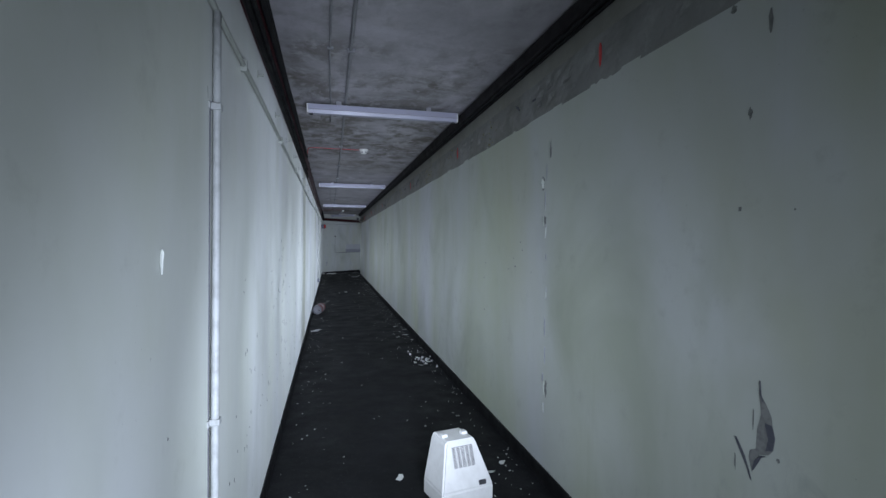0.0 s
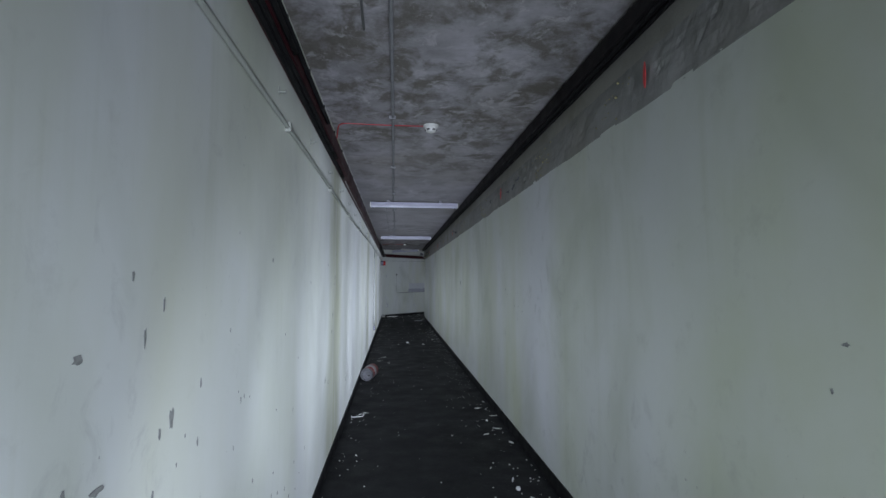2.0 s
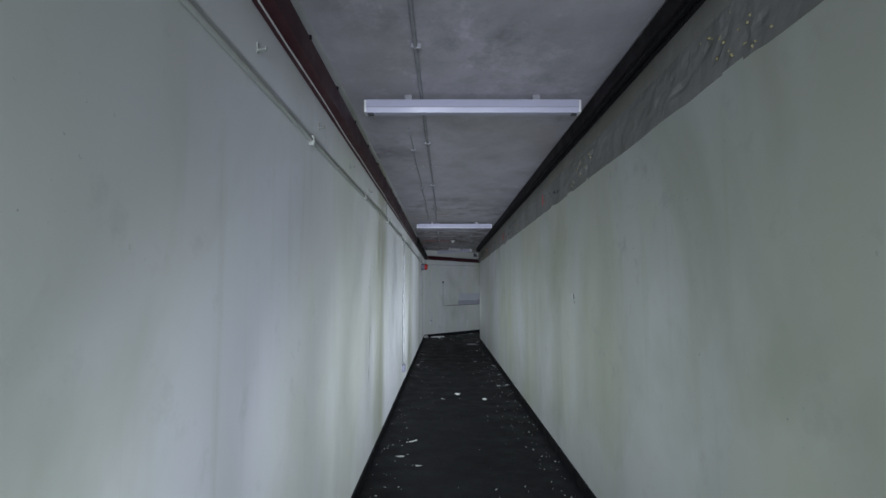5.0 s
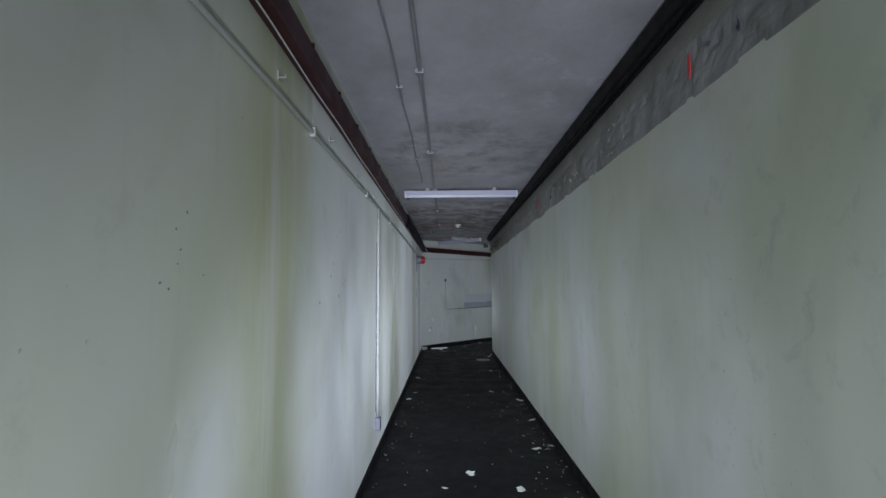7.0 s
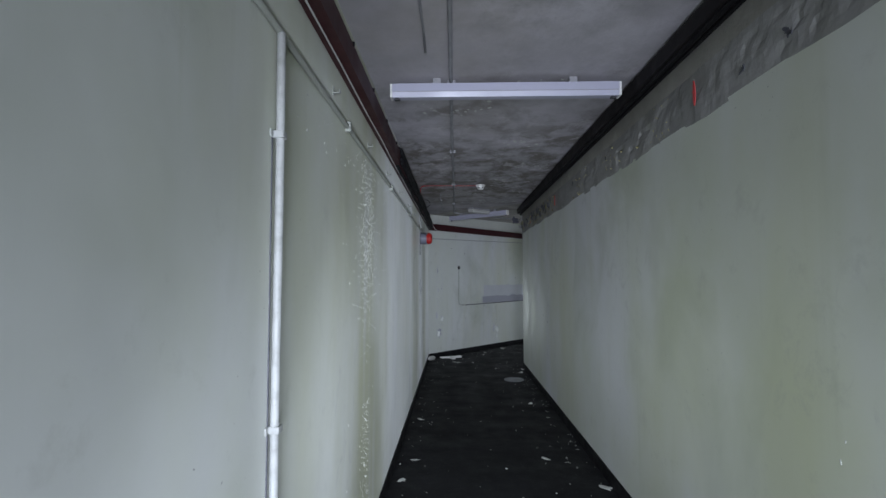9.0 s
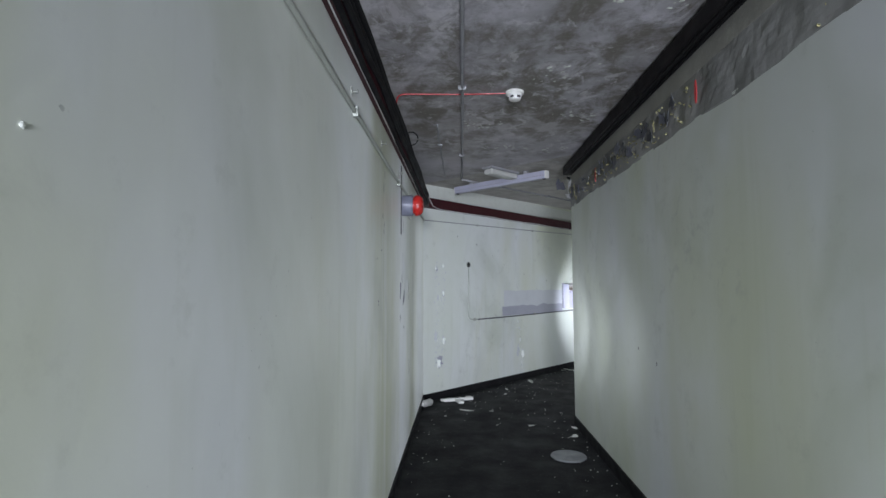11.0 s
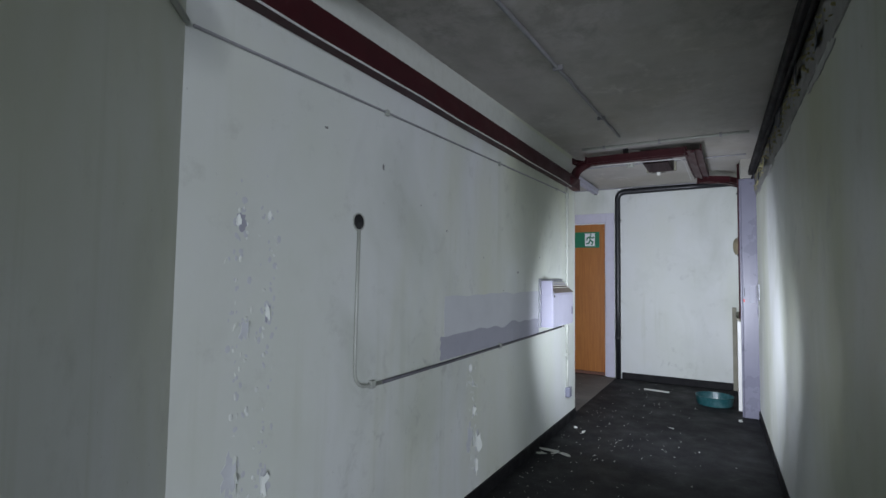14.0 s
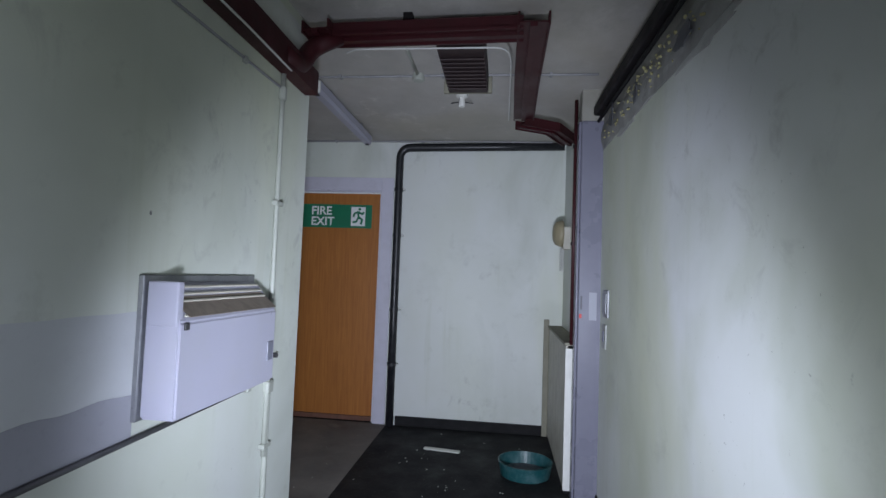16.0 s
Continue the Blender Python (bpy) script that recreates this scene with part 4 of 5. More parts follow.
part("edge_wire", tube(rounded([(0.17, 3.9, zt - 0.004), (0.22, 3.69 + 0.17, zt - 0.006), (0.90, 3.865, zt - 0.006), (0.925, 4.0, zt - 0.006), (0.925, 4.9, zt - 0.006)], 0.1), 0.004, 6), WIRE_WHITE, t)

# black cable channel on the right at the ceiling of the second leg
th = thing("cable_tray", LEGR @ pose(0, 2.235, 0), "black steel cable channel below the lobby ceiling", "cable tray")
part("channel", box(0.0, LEGR_LEN - 0.12, 0.02, 0.08, 0.002, 0.062, 0.012), TRAY_BLACK, th)
part("cable", tube([(LEGR_LEN * k / 8, -0.008, 0.03) for k in range(9)], 0.010, 8), CABLE, th, smooth=True)

# conduits and seam on the lobby ceiling
for a, p0, p1, r, lab in ((3.58, 0.15, 1.4, 0.011, "pale conduit across the lobby ceiling"), (4.45, -0.3, 1.4, 0.007, "thin grey conduit across the lobby ceiling"), (5.93, -0.9, 1.3, 0.008, "pale conduit along the lobby wall head")):
    c = thing("conduit", LEG @ pose(0, a, slope(a)), lab, "conduit")
    part("pipe", tube([(p0 + (p1 - p0) * k / 8, 0.004 * math.sin(k), -r) for k in range(9)], r, 8), CONDUIT if r > 0.01 else CONDUIT_GREY, c, smooth=True)
    for k in range(3):
        x = p0 + (p1 - p0) * (0.15 + 0.35 * k)
        part("saddle", box(x - 0.009, x + 0.009, -r - 0.012, r + 0.012, -2 * r - 0.003, 0.001, 0.002), CONDUIT_GREY, c)
c = thing("conduit", LEG @ pose(0.41, 3.9, slope(3.9)), "short pale conduit ending in a round box", "conduit")
part("pipe", tube([(0, 0.0, -0.010), (0, 0.5, -0.004)], 0.009, 8), CONDUIT, c, smooth=True)
part("box", lathe([(0, 0.0), (0.035, 0.0), (0.035, -0.03), (0.028, -0.036), (0, -0.036)], 20), CONDUIT, c).location = (0, 0.55, 0.010)

# louvred vent and lamp holder
t = thing("ceiling_vent", LEG @ pose(0.69, 4.20, slope(4.2)), "black louvred vent box on the lobby ceiling", "vent")
part("frame", box(-0.105, 0.115, -0.30, 0.26, -0.10, 0.004, 0.006), VENT, t)
for k in range(9):
    o = part("slat", box(-0.098, 0.108, -0.020, 0.020, -0.003, 0.003, 0.001), VENT, t)
    o.matrix_local = pose(0, -0.20 + 0.046 * k, -0.106, 28)
part("flange", box(-0.135, 0.135, 0.262, 0.29, -0.095, 0.002, 0.003), BROWN_BOARD, t)
t = thing("lamp_holder", LEG @ pose(0.63, 4.78, slope(4.78)), "white pendant lamp holder without a bulb", "lamp holder")
part("rose", lathe([(0, 0.002), (0.038, 0.002), (0.036, -0.014), (0.018, -0.022), (0, -0.022)], 24), WHITE_PLASTIC, t)
part("socket", lathe([(0, -0.022), (0.016, -0.022), (0.020, -0.045), (0.020, -0.075), (0.015, -0.080), (0, -0.080)], 20), WHITE_PLASTIC, t)
for s in (-1, 1):
    part("lead", rod((s * 0.018, 0, -0.05), (s * 0.07, 0.01, -0.052), 0.003, 6), CABLE, t)

# ---- end wall ----
t = thing("drain_pipe", LEG, "black painted pipe bent round the white wall", "pipe")
part("pipe", tube(rounded([(0.0, END - 0.04, 0.0), (0.0, END - 0.04, 1.0), (0.0, END - 0.04, 2.385), (0.7, END - 0.04, 2.395), (1.40, END - 0.04, 2.405)], 0.10, 8), 0.034, 16), BLACK_PIPE, t, smooth=True)
for z in (0.52, 0.98, 1.62, 2.02):
    part("coupling", rod((0, END - 0.04, z - 0.012), (0, END - 0.04, z + 0.012), 0.039, 18), BLACK_PIPE, t)
    part("bracket", box(0.034, 0.052, END - 0.045, END - 0.001, z - 0.008, z + 0.008, 0.002), WIRE_WHITE, t)

d = tagged(new("door_1"), "orange veneered flush fire exit door, closed", "door", kind="structure")
d.matrix_world = LEG
part("leaf", box(DL + 0.004, DR - 0.004, END + 0.045, END + 0.09, 0.045, DT - 0.004, 0.002), DOOR_WOOD, d, "orange veneered door leaf")
part("kick_strip", box(DL + 0.004, DR - 0.004, END + 0.038, END + 0.09, 0.004, 0.043, 0.003), RUST, d, "scuffed dark threshold strip")
for nme, x0, x1 in (("jamb", DR, DR + 0.03), ("jamb", DL - 0.03, DL)):
    part(nme, box(x0, x1, END - 0.004, END + 0.2, 0.0, DT + 0.03, 0.002), FRAME_WHITE, d)
part("head", box(DL, DR, END - 0.004, END + 0.2, DT, DT + 0.03, 0.002), FRAME_WHITE, d)
part("stop", box(DR - 0.012, DR, END + 0.03, END + 0.045, 0.004, DT, 0.002), SIGN_WHITE, d, "white door stop")
part("stop", box(DL, DR - 0.012, END + 0.03, END + 0.045, DT - 0.012, DT, 0.002), SIGN_WHITE, d, "white door stop")
for x0, x1, z0, z1 in ((DR + 0.012, DR + 0.115, 0.0, DT + 0.125), (DL - 0.115, DL - 0.012, 0.0, DT + 0.125), (DL - 0.012, DR + 0.012, DT + 0.012, DT + 0.125)):
    part("architrave", box(x0, x1, END - 0.018, END - 0.002, z0, z1, 0.004), FRAME_WHITE, d)

SX, SZ = -0.575, 1.785
s = thing("exit_sign", LEG @ pose(SX, END + 0.045, SZ, 90), "green fire exit sign with white lettering", "sign")
part("plate", box(-0.325, 0.325, -0.105, 0.105, 0.0, 0.004, 0.001), SIGN_GREEN, s)


def lettering(text, size, x, y, parent, material, z):
    cu = bpy.data.curves.new("letters", "FONT")
    cu.body, cu.size, cu.extrude, cu.offset = text, size, 0.0006, 0.0022
    ob = new("letters", cu)
    me = bpy.data.meshes.new_from_object(ob.evaluated_get(bpy.context.evaluated_depsgraph_get()))
    bpy.data.objects.remove(ob)
    me.materials.append(material)
    ob = new("lettering", me)
    ob.parent, ob.location = parent, (x, y, z)
    return ob


lettering("FIRE", 0.105, -0.235, 0.012, s, SIGN_WHITE, 0.0046)
lettering("EXIT", 0.105, -0.235, -0.082, s, SIGN_WHITE, 0.0046)
part("pictogram", box(0.135, 0.265, -0.085, 0.085, 0.004, 0.0048), SIGN_WHITE, s, "white pictogram panel")
for x0, y0, x1, y1 in ((0.205, -0.008, 0.196, 0.046), (0.205, -0.008, 0.240, -0.028), (0.238, -0.024, 0.226, -0.070), (0.205, -0.004, 0.184, -0.046), (0.188, -0.046, 0.150, -0.052), (0.198, 0.042, 0.236, 0.020), (0.234, 0.020, 0.254, 0.040), (0.198, 0.042, 0.164, 0.024), (0.166, 0.026, 0.156, -0.006)):
    o = part("bar", box(0, math.hypot(x1 - x0, y1 - y0), -0.009, 0.009, 0, 0.0008), SIGN_GREEN, s)
    o.matrix_local = pose(x0, y0, 0.0048, 0, 0, math.degrees(math.atan2(y1 - y0, x1 - x0)))

o = part("bar", lathe([(0, 0.0008), (0.012, 0.0008), (0.012, 0), (0, 0)], 14), SIGN_GREEN, s)
o.location = (0.212, 0.066, 0.0048)

# ---- post, boxed unit and fittings at the recess ----
t = thing("steel_post", LEG @ pose(1.435, A1 + 0.045, 0), "mauve gloss painted steel door post", "post")
part("face", box(-0.080, 0.060, -0.045, -0.005, 0.0, 2.23, 0.006), MAUVE, t)
part("rebate", box(-0.095, -0.080, -0.030, 0.040, 0.0, 2.23, 0.004), MAUVE, t)
part("core", box(-0.080, 0.105, -0.005, 0.055, 0.0, 2.23), MAUVE, t)
# block added to cover lit recess wall where it should stay dark
part("post_filler", box(-0.080, 0.105, -0.040, 0.055, 2.232, slope(A1) + 0.002), BEAM, t, "added filler hiding the bright wall over the post")
part("strike_plate", box(-0.020, 0.024, -0.0475, -0.045, 1.06, 1.22, 0.001), BARE_DARK, t, "pale worn strike plate")
part("keep", box(-0.068, -0.058, -0.047, -0.045, 1.12, 1.20), SEALANT_SHADE, t)
part("tape", box(-0.074, -0.060, -0.047, -0.045, 1.07, 1.095), RED_PLASTIC, t, "scrap of red tape")
c = thing("riser_pipe", LEG @ pose(1.338, A1 + 0.135, 0), "dark red riser pipe beside the post", "pipe")
part("pipe", rod((0, 0, 0.9), (0, 0, 2.40), 0.011, 10), TRAY_RED, c, smooth=True)
part("saddle", box(-0.016, 0.093, -0.010, 0.010, 1.5, 1.52, 0.002), TRAY_BLACK, c)
part("saddle", box(-0.016, 0.093, -0.010, 0.010, 2.1, 2.12, 0.002), TRAY_BLACK, c)

t = thing("lock_plate", LEGR @ pose(0.17, 1.165, 0), "bright steel lock plate on the wall", "lock plate")
part("plate", box(-0.055, 0.055, -0.075, 0.075, 0, 0.012, 0.004), STEEL_DULL, t)
part("flap", box(-0.040, 0.045, -0.055, 0.060, 0.012, 0.020, 0.004), STEEL_DULL, t)
t = thing("switch", LEGR @ pose(0.13, 0.985, 0), "small grimy switch plate below the lock", "switch")
part("plate", box(-0.042, 0.042, -0.065, 0.065, 0, 0.009, 0.003), CONDUIT_DULL, t)
part("rocker", box(-0.018, 0.018, -0.030, 0.030, 0.009, 0.014, 0.003), GREY_PLASTIC, t)

t = thing("boxed_unit", LEG @ pose(1.315, A1 + 0.17, 0), "low boxed-in unit with grimy white panels", "cabinet")
part("side_panel", box(0.0, 0.012, 0.012, END - A1 - 0.172, 0.02, 0.885, 0.002), PALE_PANEL, t)
part("end_panel", box(-0.004, 0.103, 0.0, 0.012, 0.02, 0.87, 0.002), WHITE_PLASTIC, t, "clean white end panel")
part("top", box(-0.012, 0.103, -0.004, END - A1 - 0.172, 0.887, 0.905, 0.003), BROWN_BOARD, t, "brown board top")
part("edge_board", box(-0.045, -0.001, END - A1 - 0.194, END - A1 - 0.171, 0.0, 0.955, 0.003), BROWN_BOARD, t, "brown upright board on the wall")
part("plinth", box(0.004, 0.103, 0.014, END - A1 - 0.172, 0.0, 0.02), SKIRT, t)

BELL = Matrix(((0, 0, -1, 1.42), (-1, 0, 0, 5.62), (0, 1, 0, 1.64), (0, 0, 0, 1)))
t = thing("alarm_bell", LEG @ BELL, "round aged cream bell on the recess wall", "bell")
part("mount", box(-0.05, 0.05, -0.12, 0.05, 0, 0.055, 0.006), PALE_PANEL, t)
part("dome", lathe([(0, 0.135), (0.05, 0.130), (0.085, 0.112), (0.100, 0.080), (0.104, 0.058), (0.095, 0.055), (0, 0.055)], 36), CREAM, t, "cream domed gong", True)
pts = [(0.035 * math.sin(k * 1.25) * 0.35 + 0.02, -0.12 - 0.004 * k, 0.06 + 0.018 * math.cos(k * 1.25)) for k in range(44)]
part("coiled_cord", tube(pts, 0.004, 6), WIRE_WHITE, t, "pale coiled cord")

# ---- loose things ----
t = thing("tub", LEG @ pose(1.10, 5.14, 0), "low round teal plastic tub with chalky rim", "tub")
part("bowl", lathe([(0, 0.004), (0.150, 0.004), (0.160, 0.0), (0.163, 0.012), (0.176, 0.082), (0.180, 0.089), (0.172, 0.091), (0.157, 0.016), (0, 0.012)], 44), TEAL, t, smooth=False)
# dark layer over the bottom of the bowl
part("thin_layer", lathe([(0, 0.013), (0.150, 0.0165), (0.150, 0.0175), (0, 0.020)], 30), SEALANT_SHADE, t, "dark grey layer in the tub")
t = thing("timber_strip", LEG @ pose(0.51, 5.46, 0, 0, 0, -8), "short flat white painted strip on the floor", "strip")
part("strip", box(-0.135, 0.135, -0.022, 0.022, 0.0, 0.010, 0.002), FLAKE, t)

# portable heater left on the corridor floor
t = thing("portable_heater", pose(0.93, 0.79, 0, 0, 0, 14) @ Matrix.Diagonal((0.79, 0.9, 0.90, 1)), "white plastic portable heater standing on the floor", "heater")
bm = bmesh.new()
lo = [(-0.175, -0.13), (0.175, -0.13), (0.175, 0.11), (-0.175, 0.11)]
levels = [(1.0, 0.0, 0.012), (1.0, 0.0, 0.10), (0.60, 0.06, 0.315), (0.55, 0.06, 0.33)]
rings = [[bm.verts.new((x * f, y * (0.4 + 0.6 * f) + off, z)) for x, y in lo] for f, off, z in levels]
for a, b in zip(rings, rings[1:]):
    for k in range(4):
        bm.faces.new((a[k], a[(k + 1) % 4], b[(k + 1) % 4], b[k]))
bm.faces.new(rings[0][::-1])
bm.faces.new(rings[-1])
bmesh.ops.bevel(bm, geom=bm.edges[:], offset=0.010, segments=2, affect="EDGES")
part("body", bm, WHITE_PLASTIC, t)
tilt = math.degrees(math.atan2(0.215, (-0.13 * 0.76 + 0.06) + 0.13))
slot = None
for col in range(5):
    for row in range(14):
        if slot is None:
            slot = part("grille_slot", box(-0.0115, 0.0115, -0.0018, 0.0018, 0, 0.002), DARK_PLASTIC, t)
            o = slot
        else:
            o = new("grille_slot", slot.data)
            o.parent = t
        u = 0.50 + 0.033 * row
        o.matrix_local = pose(-0.060 + 0.030 * col, -0.13 + 0.091 * u - 0.002, 0.10 + 0.215 * u, tilt) @ pose(0, 0, 0, 0, 0, 7)
for s in (-1, 1):
    part("handle_lug", box(s * 0.07 - 0.02, s * 0.07 + 0.02, 0.03, 0.07, 0.325, 0.345, 0.006), WHITE_PLASTIC, t)
o = part("rating_label", box(0.075, 0.125, -0.012, 0.012, 0, 0.002), DARK_PLASTIC, t, "small dark rating label")
o.matrix_local = pose(0, -0.13 + 0.091 * 0.1 - 0.002, 0.10 + 0.215 * 0.1, tilt)
part("foot", box(-0.15, -0.11, -0.10, 0.09, 0.0, 0.014, 0.003), DARK_PLASTIC, t)
part("foot", box(0.11, 0.15, -0.10, 0.09, 0.0, 0.014, 0.003), DARK_PLASTIC, t)

# fire extinguisher lying by the wall
t = thing("fire_extinguisher", pose(0.095, 7.32, 0.083, -90, 0, -9), "red fire extinguisher lying with its bright base outward", "fire extinguisher")
part("cylinder", lathe([(0, 0.006), (0.060, 0.006), (0.074, 0.012), (0.080, 0.03), (0.080, 0.36), (0.070, 0.40), (0.035, 0.43), (0.022, 0.44), (0.022, 0.47), (0, 0.47)], 36), RED_ENAMEL, t, "scuffed red cylinder", True)
part("base", lathe([(0, 0.003), (0.050, 0.001), (0.064, -0.012), (0.074, -0.012), (0.081, 0.0), (0.082, 0.035), (0.0805, 0.035), (0.0805, 0.004), (0, 0.004)], 36), DENTED, t, "bright steel base")
part("band", lathe([(0.0795, 0.14), (0.0825, 0.14), (0.0825, 0.24), (0.0795, 0.24), (0.0795, 0.14)], 36), STEEL_DULL, t)
part("valve", rod((0, 0, 0.45), (0, 0, 0.50), 0.016, 12), DARK_PLASTIC, t)

# crushed bottle and the moulded plastic piece in the corner
t = thing("bottle", pose(0.085, 18.33, 0.036, 84, 20, -22), "crushed clear plastic bottle on the floor", "bottle")
part("body", lathe([(0, 0.0), (0.030, 0.002), (0.036, 0.02), (0.032, 0.06), (0.035, 0.10), (0.031, 0.13), (0.034, 0.155), (0.016, 0.19), (0.012, 0.20), (0, 0.20)], 20), LENS, t)
part("cap", rod((0, 0, 0.198), (0, 0, 0.212), 0.014, 14), WHITE_PLASTIC, t)
t = thing("plastic_bracket", pose(0.36, 18.52, 0.004, 0, 0, 20), "broken white moulded plastic bracket on the floor", "bracket")
part("bar", box(-0.17, 0.02, 0.03, 0.075, 0.0, 0.022, 0.003), WHITE_PLASTIC, t)
part("rail", box(-0.15, 0.18, -0.005, 0.02, 0.0, 0.030, 0.003), WHITE_PLASTIC, t)
part("grip", box(-0.03, 0.03, -0.13, -0.007, 0.0, 0.024, 0.004), WHITE_PLASTIC, t)
part("end", box(0.12, 0.185, 0.022, 0.09, 0.0, 0.026, 0.003), WHITE_PLASTIC, t)
part("fin", box(0.05, 0.07, 0.022, 0.11, 0.0, 0.020, 0.003), WHITE_PLASTIC, t)
for k in range(3):
    part("slot", box(-0.15 + 0.03 * k, -0.135 + 0.03 * k, 0.042, 0.062, 0.0215, 0.0228), DARK_PLASTIC, t)
t = thing("metal_plate", pose(1.175, 16.80, 0, 0, 0, 12), "dull grey metal disc lying on the floor", "disc")
part("disc", lathe([(0, 0.002), (0.12, 0.0), (0.128, 0.006), (0.122, 0.014), (0.10, 0.010), (0, 0.016)], 40), STEEL_DULL, t)


def scrap(x, y, w, h, seed, m=None):
    """A torn scrap of paint lying on the floor."""
    bm = ragged(w, h, seed, 0.002, 0.25 * min(w, h), 1, 9, 0.4)
    ob = part("paint_scrap", bm, FLAKE)
    ob.matrix_world = (m or Matrix()) @ pose(x, y, 0.0005, 0, 0, random.Random(seed).uniform(0, 360))
    return tagged(ob, "torn curl of white paint on the floor", "paint scrap", "paint scraps on the floor")


for k, (x, y, w, h) in enumerate(((1.25, 3.80, .05, .04), (1.32, 3.63, .07, .04), (1.22, 3.46, .06, .05), (1.35, 3.72, .05, .03), (1.19, 3.60, .04, .04), (1.29, 3.52, .05, .04), (1.26, 5.88, .07, .04), (1.35, 4.82, .05, .03), (0.17, 5.80, .04, .03), (1.20, 5.05, .06, .02), (1.31, 5.2, .07, .02), (1.27, 5.45, .05, .02), (1.36, 5.6, .06, .02), (0.2, 8.9, .06, .04), (0.35, 8.7, .05, .03), (0.28, 9.3, .07, .03),
        (1.36, 12.63, .05, .05), (1.25, 11.75, .06, .04), (1.38, 11.82, .05, .04), (0.70, 11.2, .05, .06), (1.0, 10.92, .06, .05), (0.52, 10.95, .04, .03), (0.14, 13.96, .06, .03), (0.11, 15.0, .07, .04), (1.36, 13.5, .08, .05), (1.08, 14.0, .07, .03), (0.08, 13.6, .05, .04), (1.21, 15.6, .05, .04), (1.29, 15.07, .05, .03),
        (0.70, 18.1, .05, .04), (1.02, 17.6, .06, .05), (0.94, 19.15, .04, .04), (0.9, 18.88, .04, .03), (1.29, 19.65, .17, .05), (1.33, 19.72, .06, .04), (1.96, 20.55, .14, .06), (2.04, 20.44, .09, .05), (1.88, 20.5, .10, .06), (1.97, 20.48, .06, .06), (2.42, 20.92, .05, .03), (2.42, 21.05, .04, .03), (3.22, 20.9, .045, .04), (4.0, 21.0, .07, .03), (0.45, 18.12, .13, .05), (0.25, 17.9, .05, .03), (0.68, 1.05, .07, .03), (1.18, 1.02, .05, .04), (1.28, 1.12, .05, .03), (1.38, 17.55, .06, .04), (1.33, 17.3, .07, .05))):
    scrap(x, y, w, h, k + 40)

rnd = random.Random(11)
spots = []
for _ in range(900):
    y = rnd.uniform(-0.5, 18.2)
    x = rnd.choice([0.03 + abs(rnd.gauss(0, 0.16)), W - 0.02 - abs(rnd.gauss(0, 0.16)), W - 0.02 - abs(rnd.gauss(0, 0.20)), rnd.uniform(0.05, W - 0.05)])
    if 0.02 < x < W - 0.015:
        spots.append((x, y, 0.002))
lumps("floor_crumbs", Matrix(), spots, 0.0058, 12, FLAKE, "scattered crumbs of plaster and paint on the floor", "crumbs", 0.35)
spots = [(min(1.44, 0.03 + abs(rnd.gauss(0, 0.5))), rnd.uniform(0.2, 4.4), 0.002) for _ in range(300)] + [(rnd.uniform(-0.5, 1.2), rnd.uniform(4.4, 5.9), 0.003) for _ in range(70)]
lumps("floor_crumbs", LEG, spots, 0.0052, 13, FLAKE, "crumbs of plaster scattered along the wall foot", "crumbs", 0.35)
lumps("floor_crumbs", Matrix(), [(1.27 + rnd.gauss(0, 0.06), 3.62 + rnd.gauss(0, 0.14), 0.012 + rnd.uniform(0, 0.02)) for _ in range(20)], 0.012, 14, PLASTER, "small heap of white plaster lumps", "crumbs")


# ---- peeling paint ----
def peel(m, w, h, lift, side, seed, label, skin=FLAKE, ground=PLASTER):
    """A blister of paint torn off the wall: the bare spot under it and the curling flap."""
    t = thing("peeling_paint", m, label, "peeling paint", "peeling paint on the walls")
    if ground:
        part("bare_spot", ragged(w * 0.95, h * 0.95, seed + 1, 0.0010, 0, 1, 22, 0.45), ground, t)
    o = part("flap", ragged(w * 0.34, h * 0.8, seed, 0.0012, lift, side, 15, 0.5), skin, t)
    o.location = (-side * w * 0.3, 0, 0.0016)
    return t


def scuff(m, w, h, seed, label="dark scuff on the wall paint"):
    """A knock in the paint that shows the dark ground."""
    ob = part("scuff_mark", ragged(w, h, seed, 0.0008, 0, 1, 11, 0.4), SCUFF)
    ob.matrix_world = m
    return tagged(ob, label, "scuff mark", "scuffs on the walls")


P = "curled flap of pale paint peeling off the wall"
for k, (y, z, w, h, lift, side) in enumerate(((-0.585, 1.22, .010, .045, .005, 1),)):
    peel(LEFT @ pose(y, z, 0), w, h, lift, side, 100 + k, P, PAINT_DAMP, None)
for k, (y, z, w, h, lift, side) in enumerate(((0.81, 1.74, .02, .10, .012, 1), (0.90, 1.58, .04, .06, .02, -1), (0.87, 1.38, .03, .05, .015, 1), (0.84, 0.50, .03, .08, .02, 1), (8.39, 1.225, .030, .050, .014, 1))):
    peel(RIGHT @ pose(-y, z, 0), w, h, lift * 0.6, side, 130 + k, P, PAINT, SCUFF)
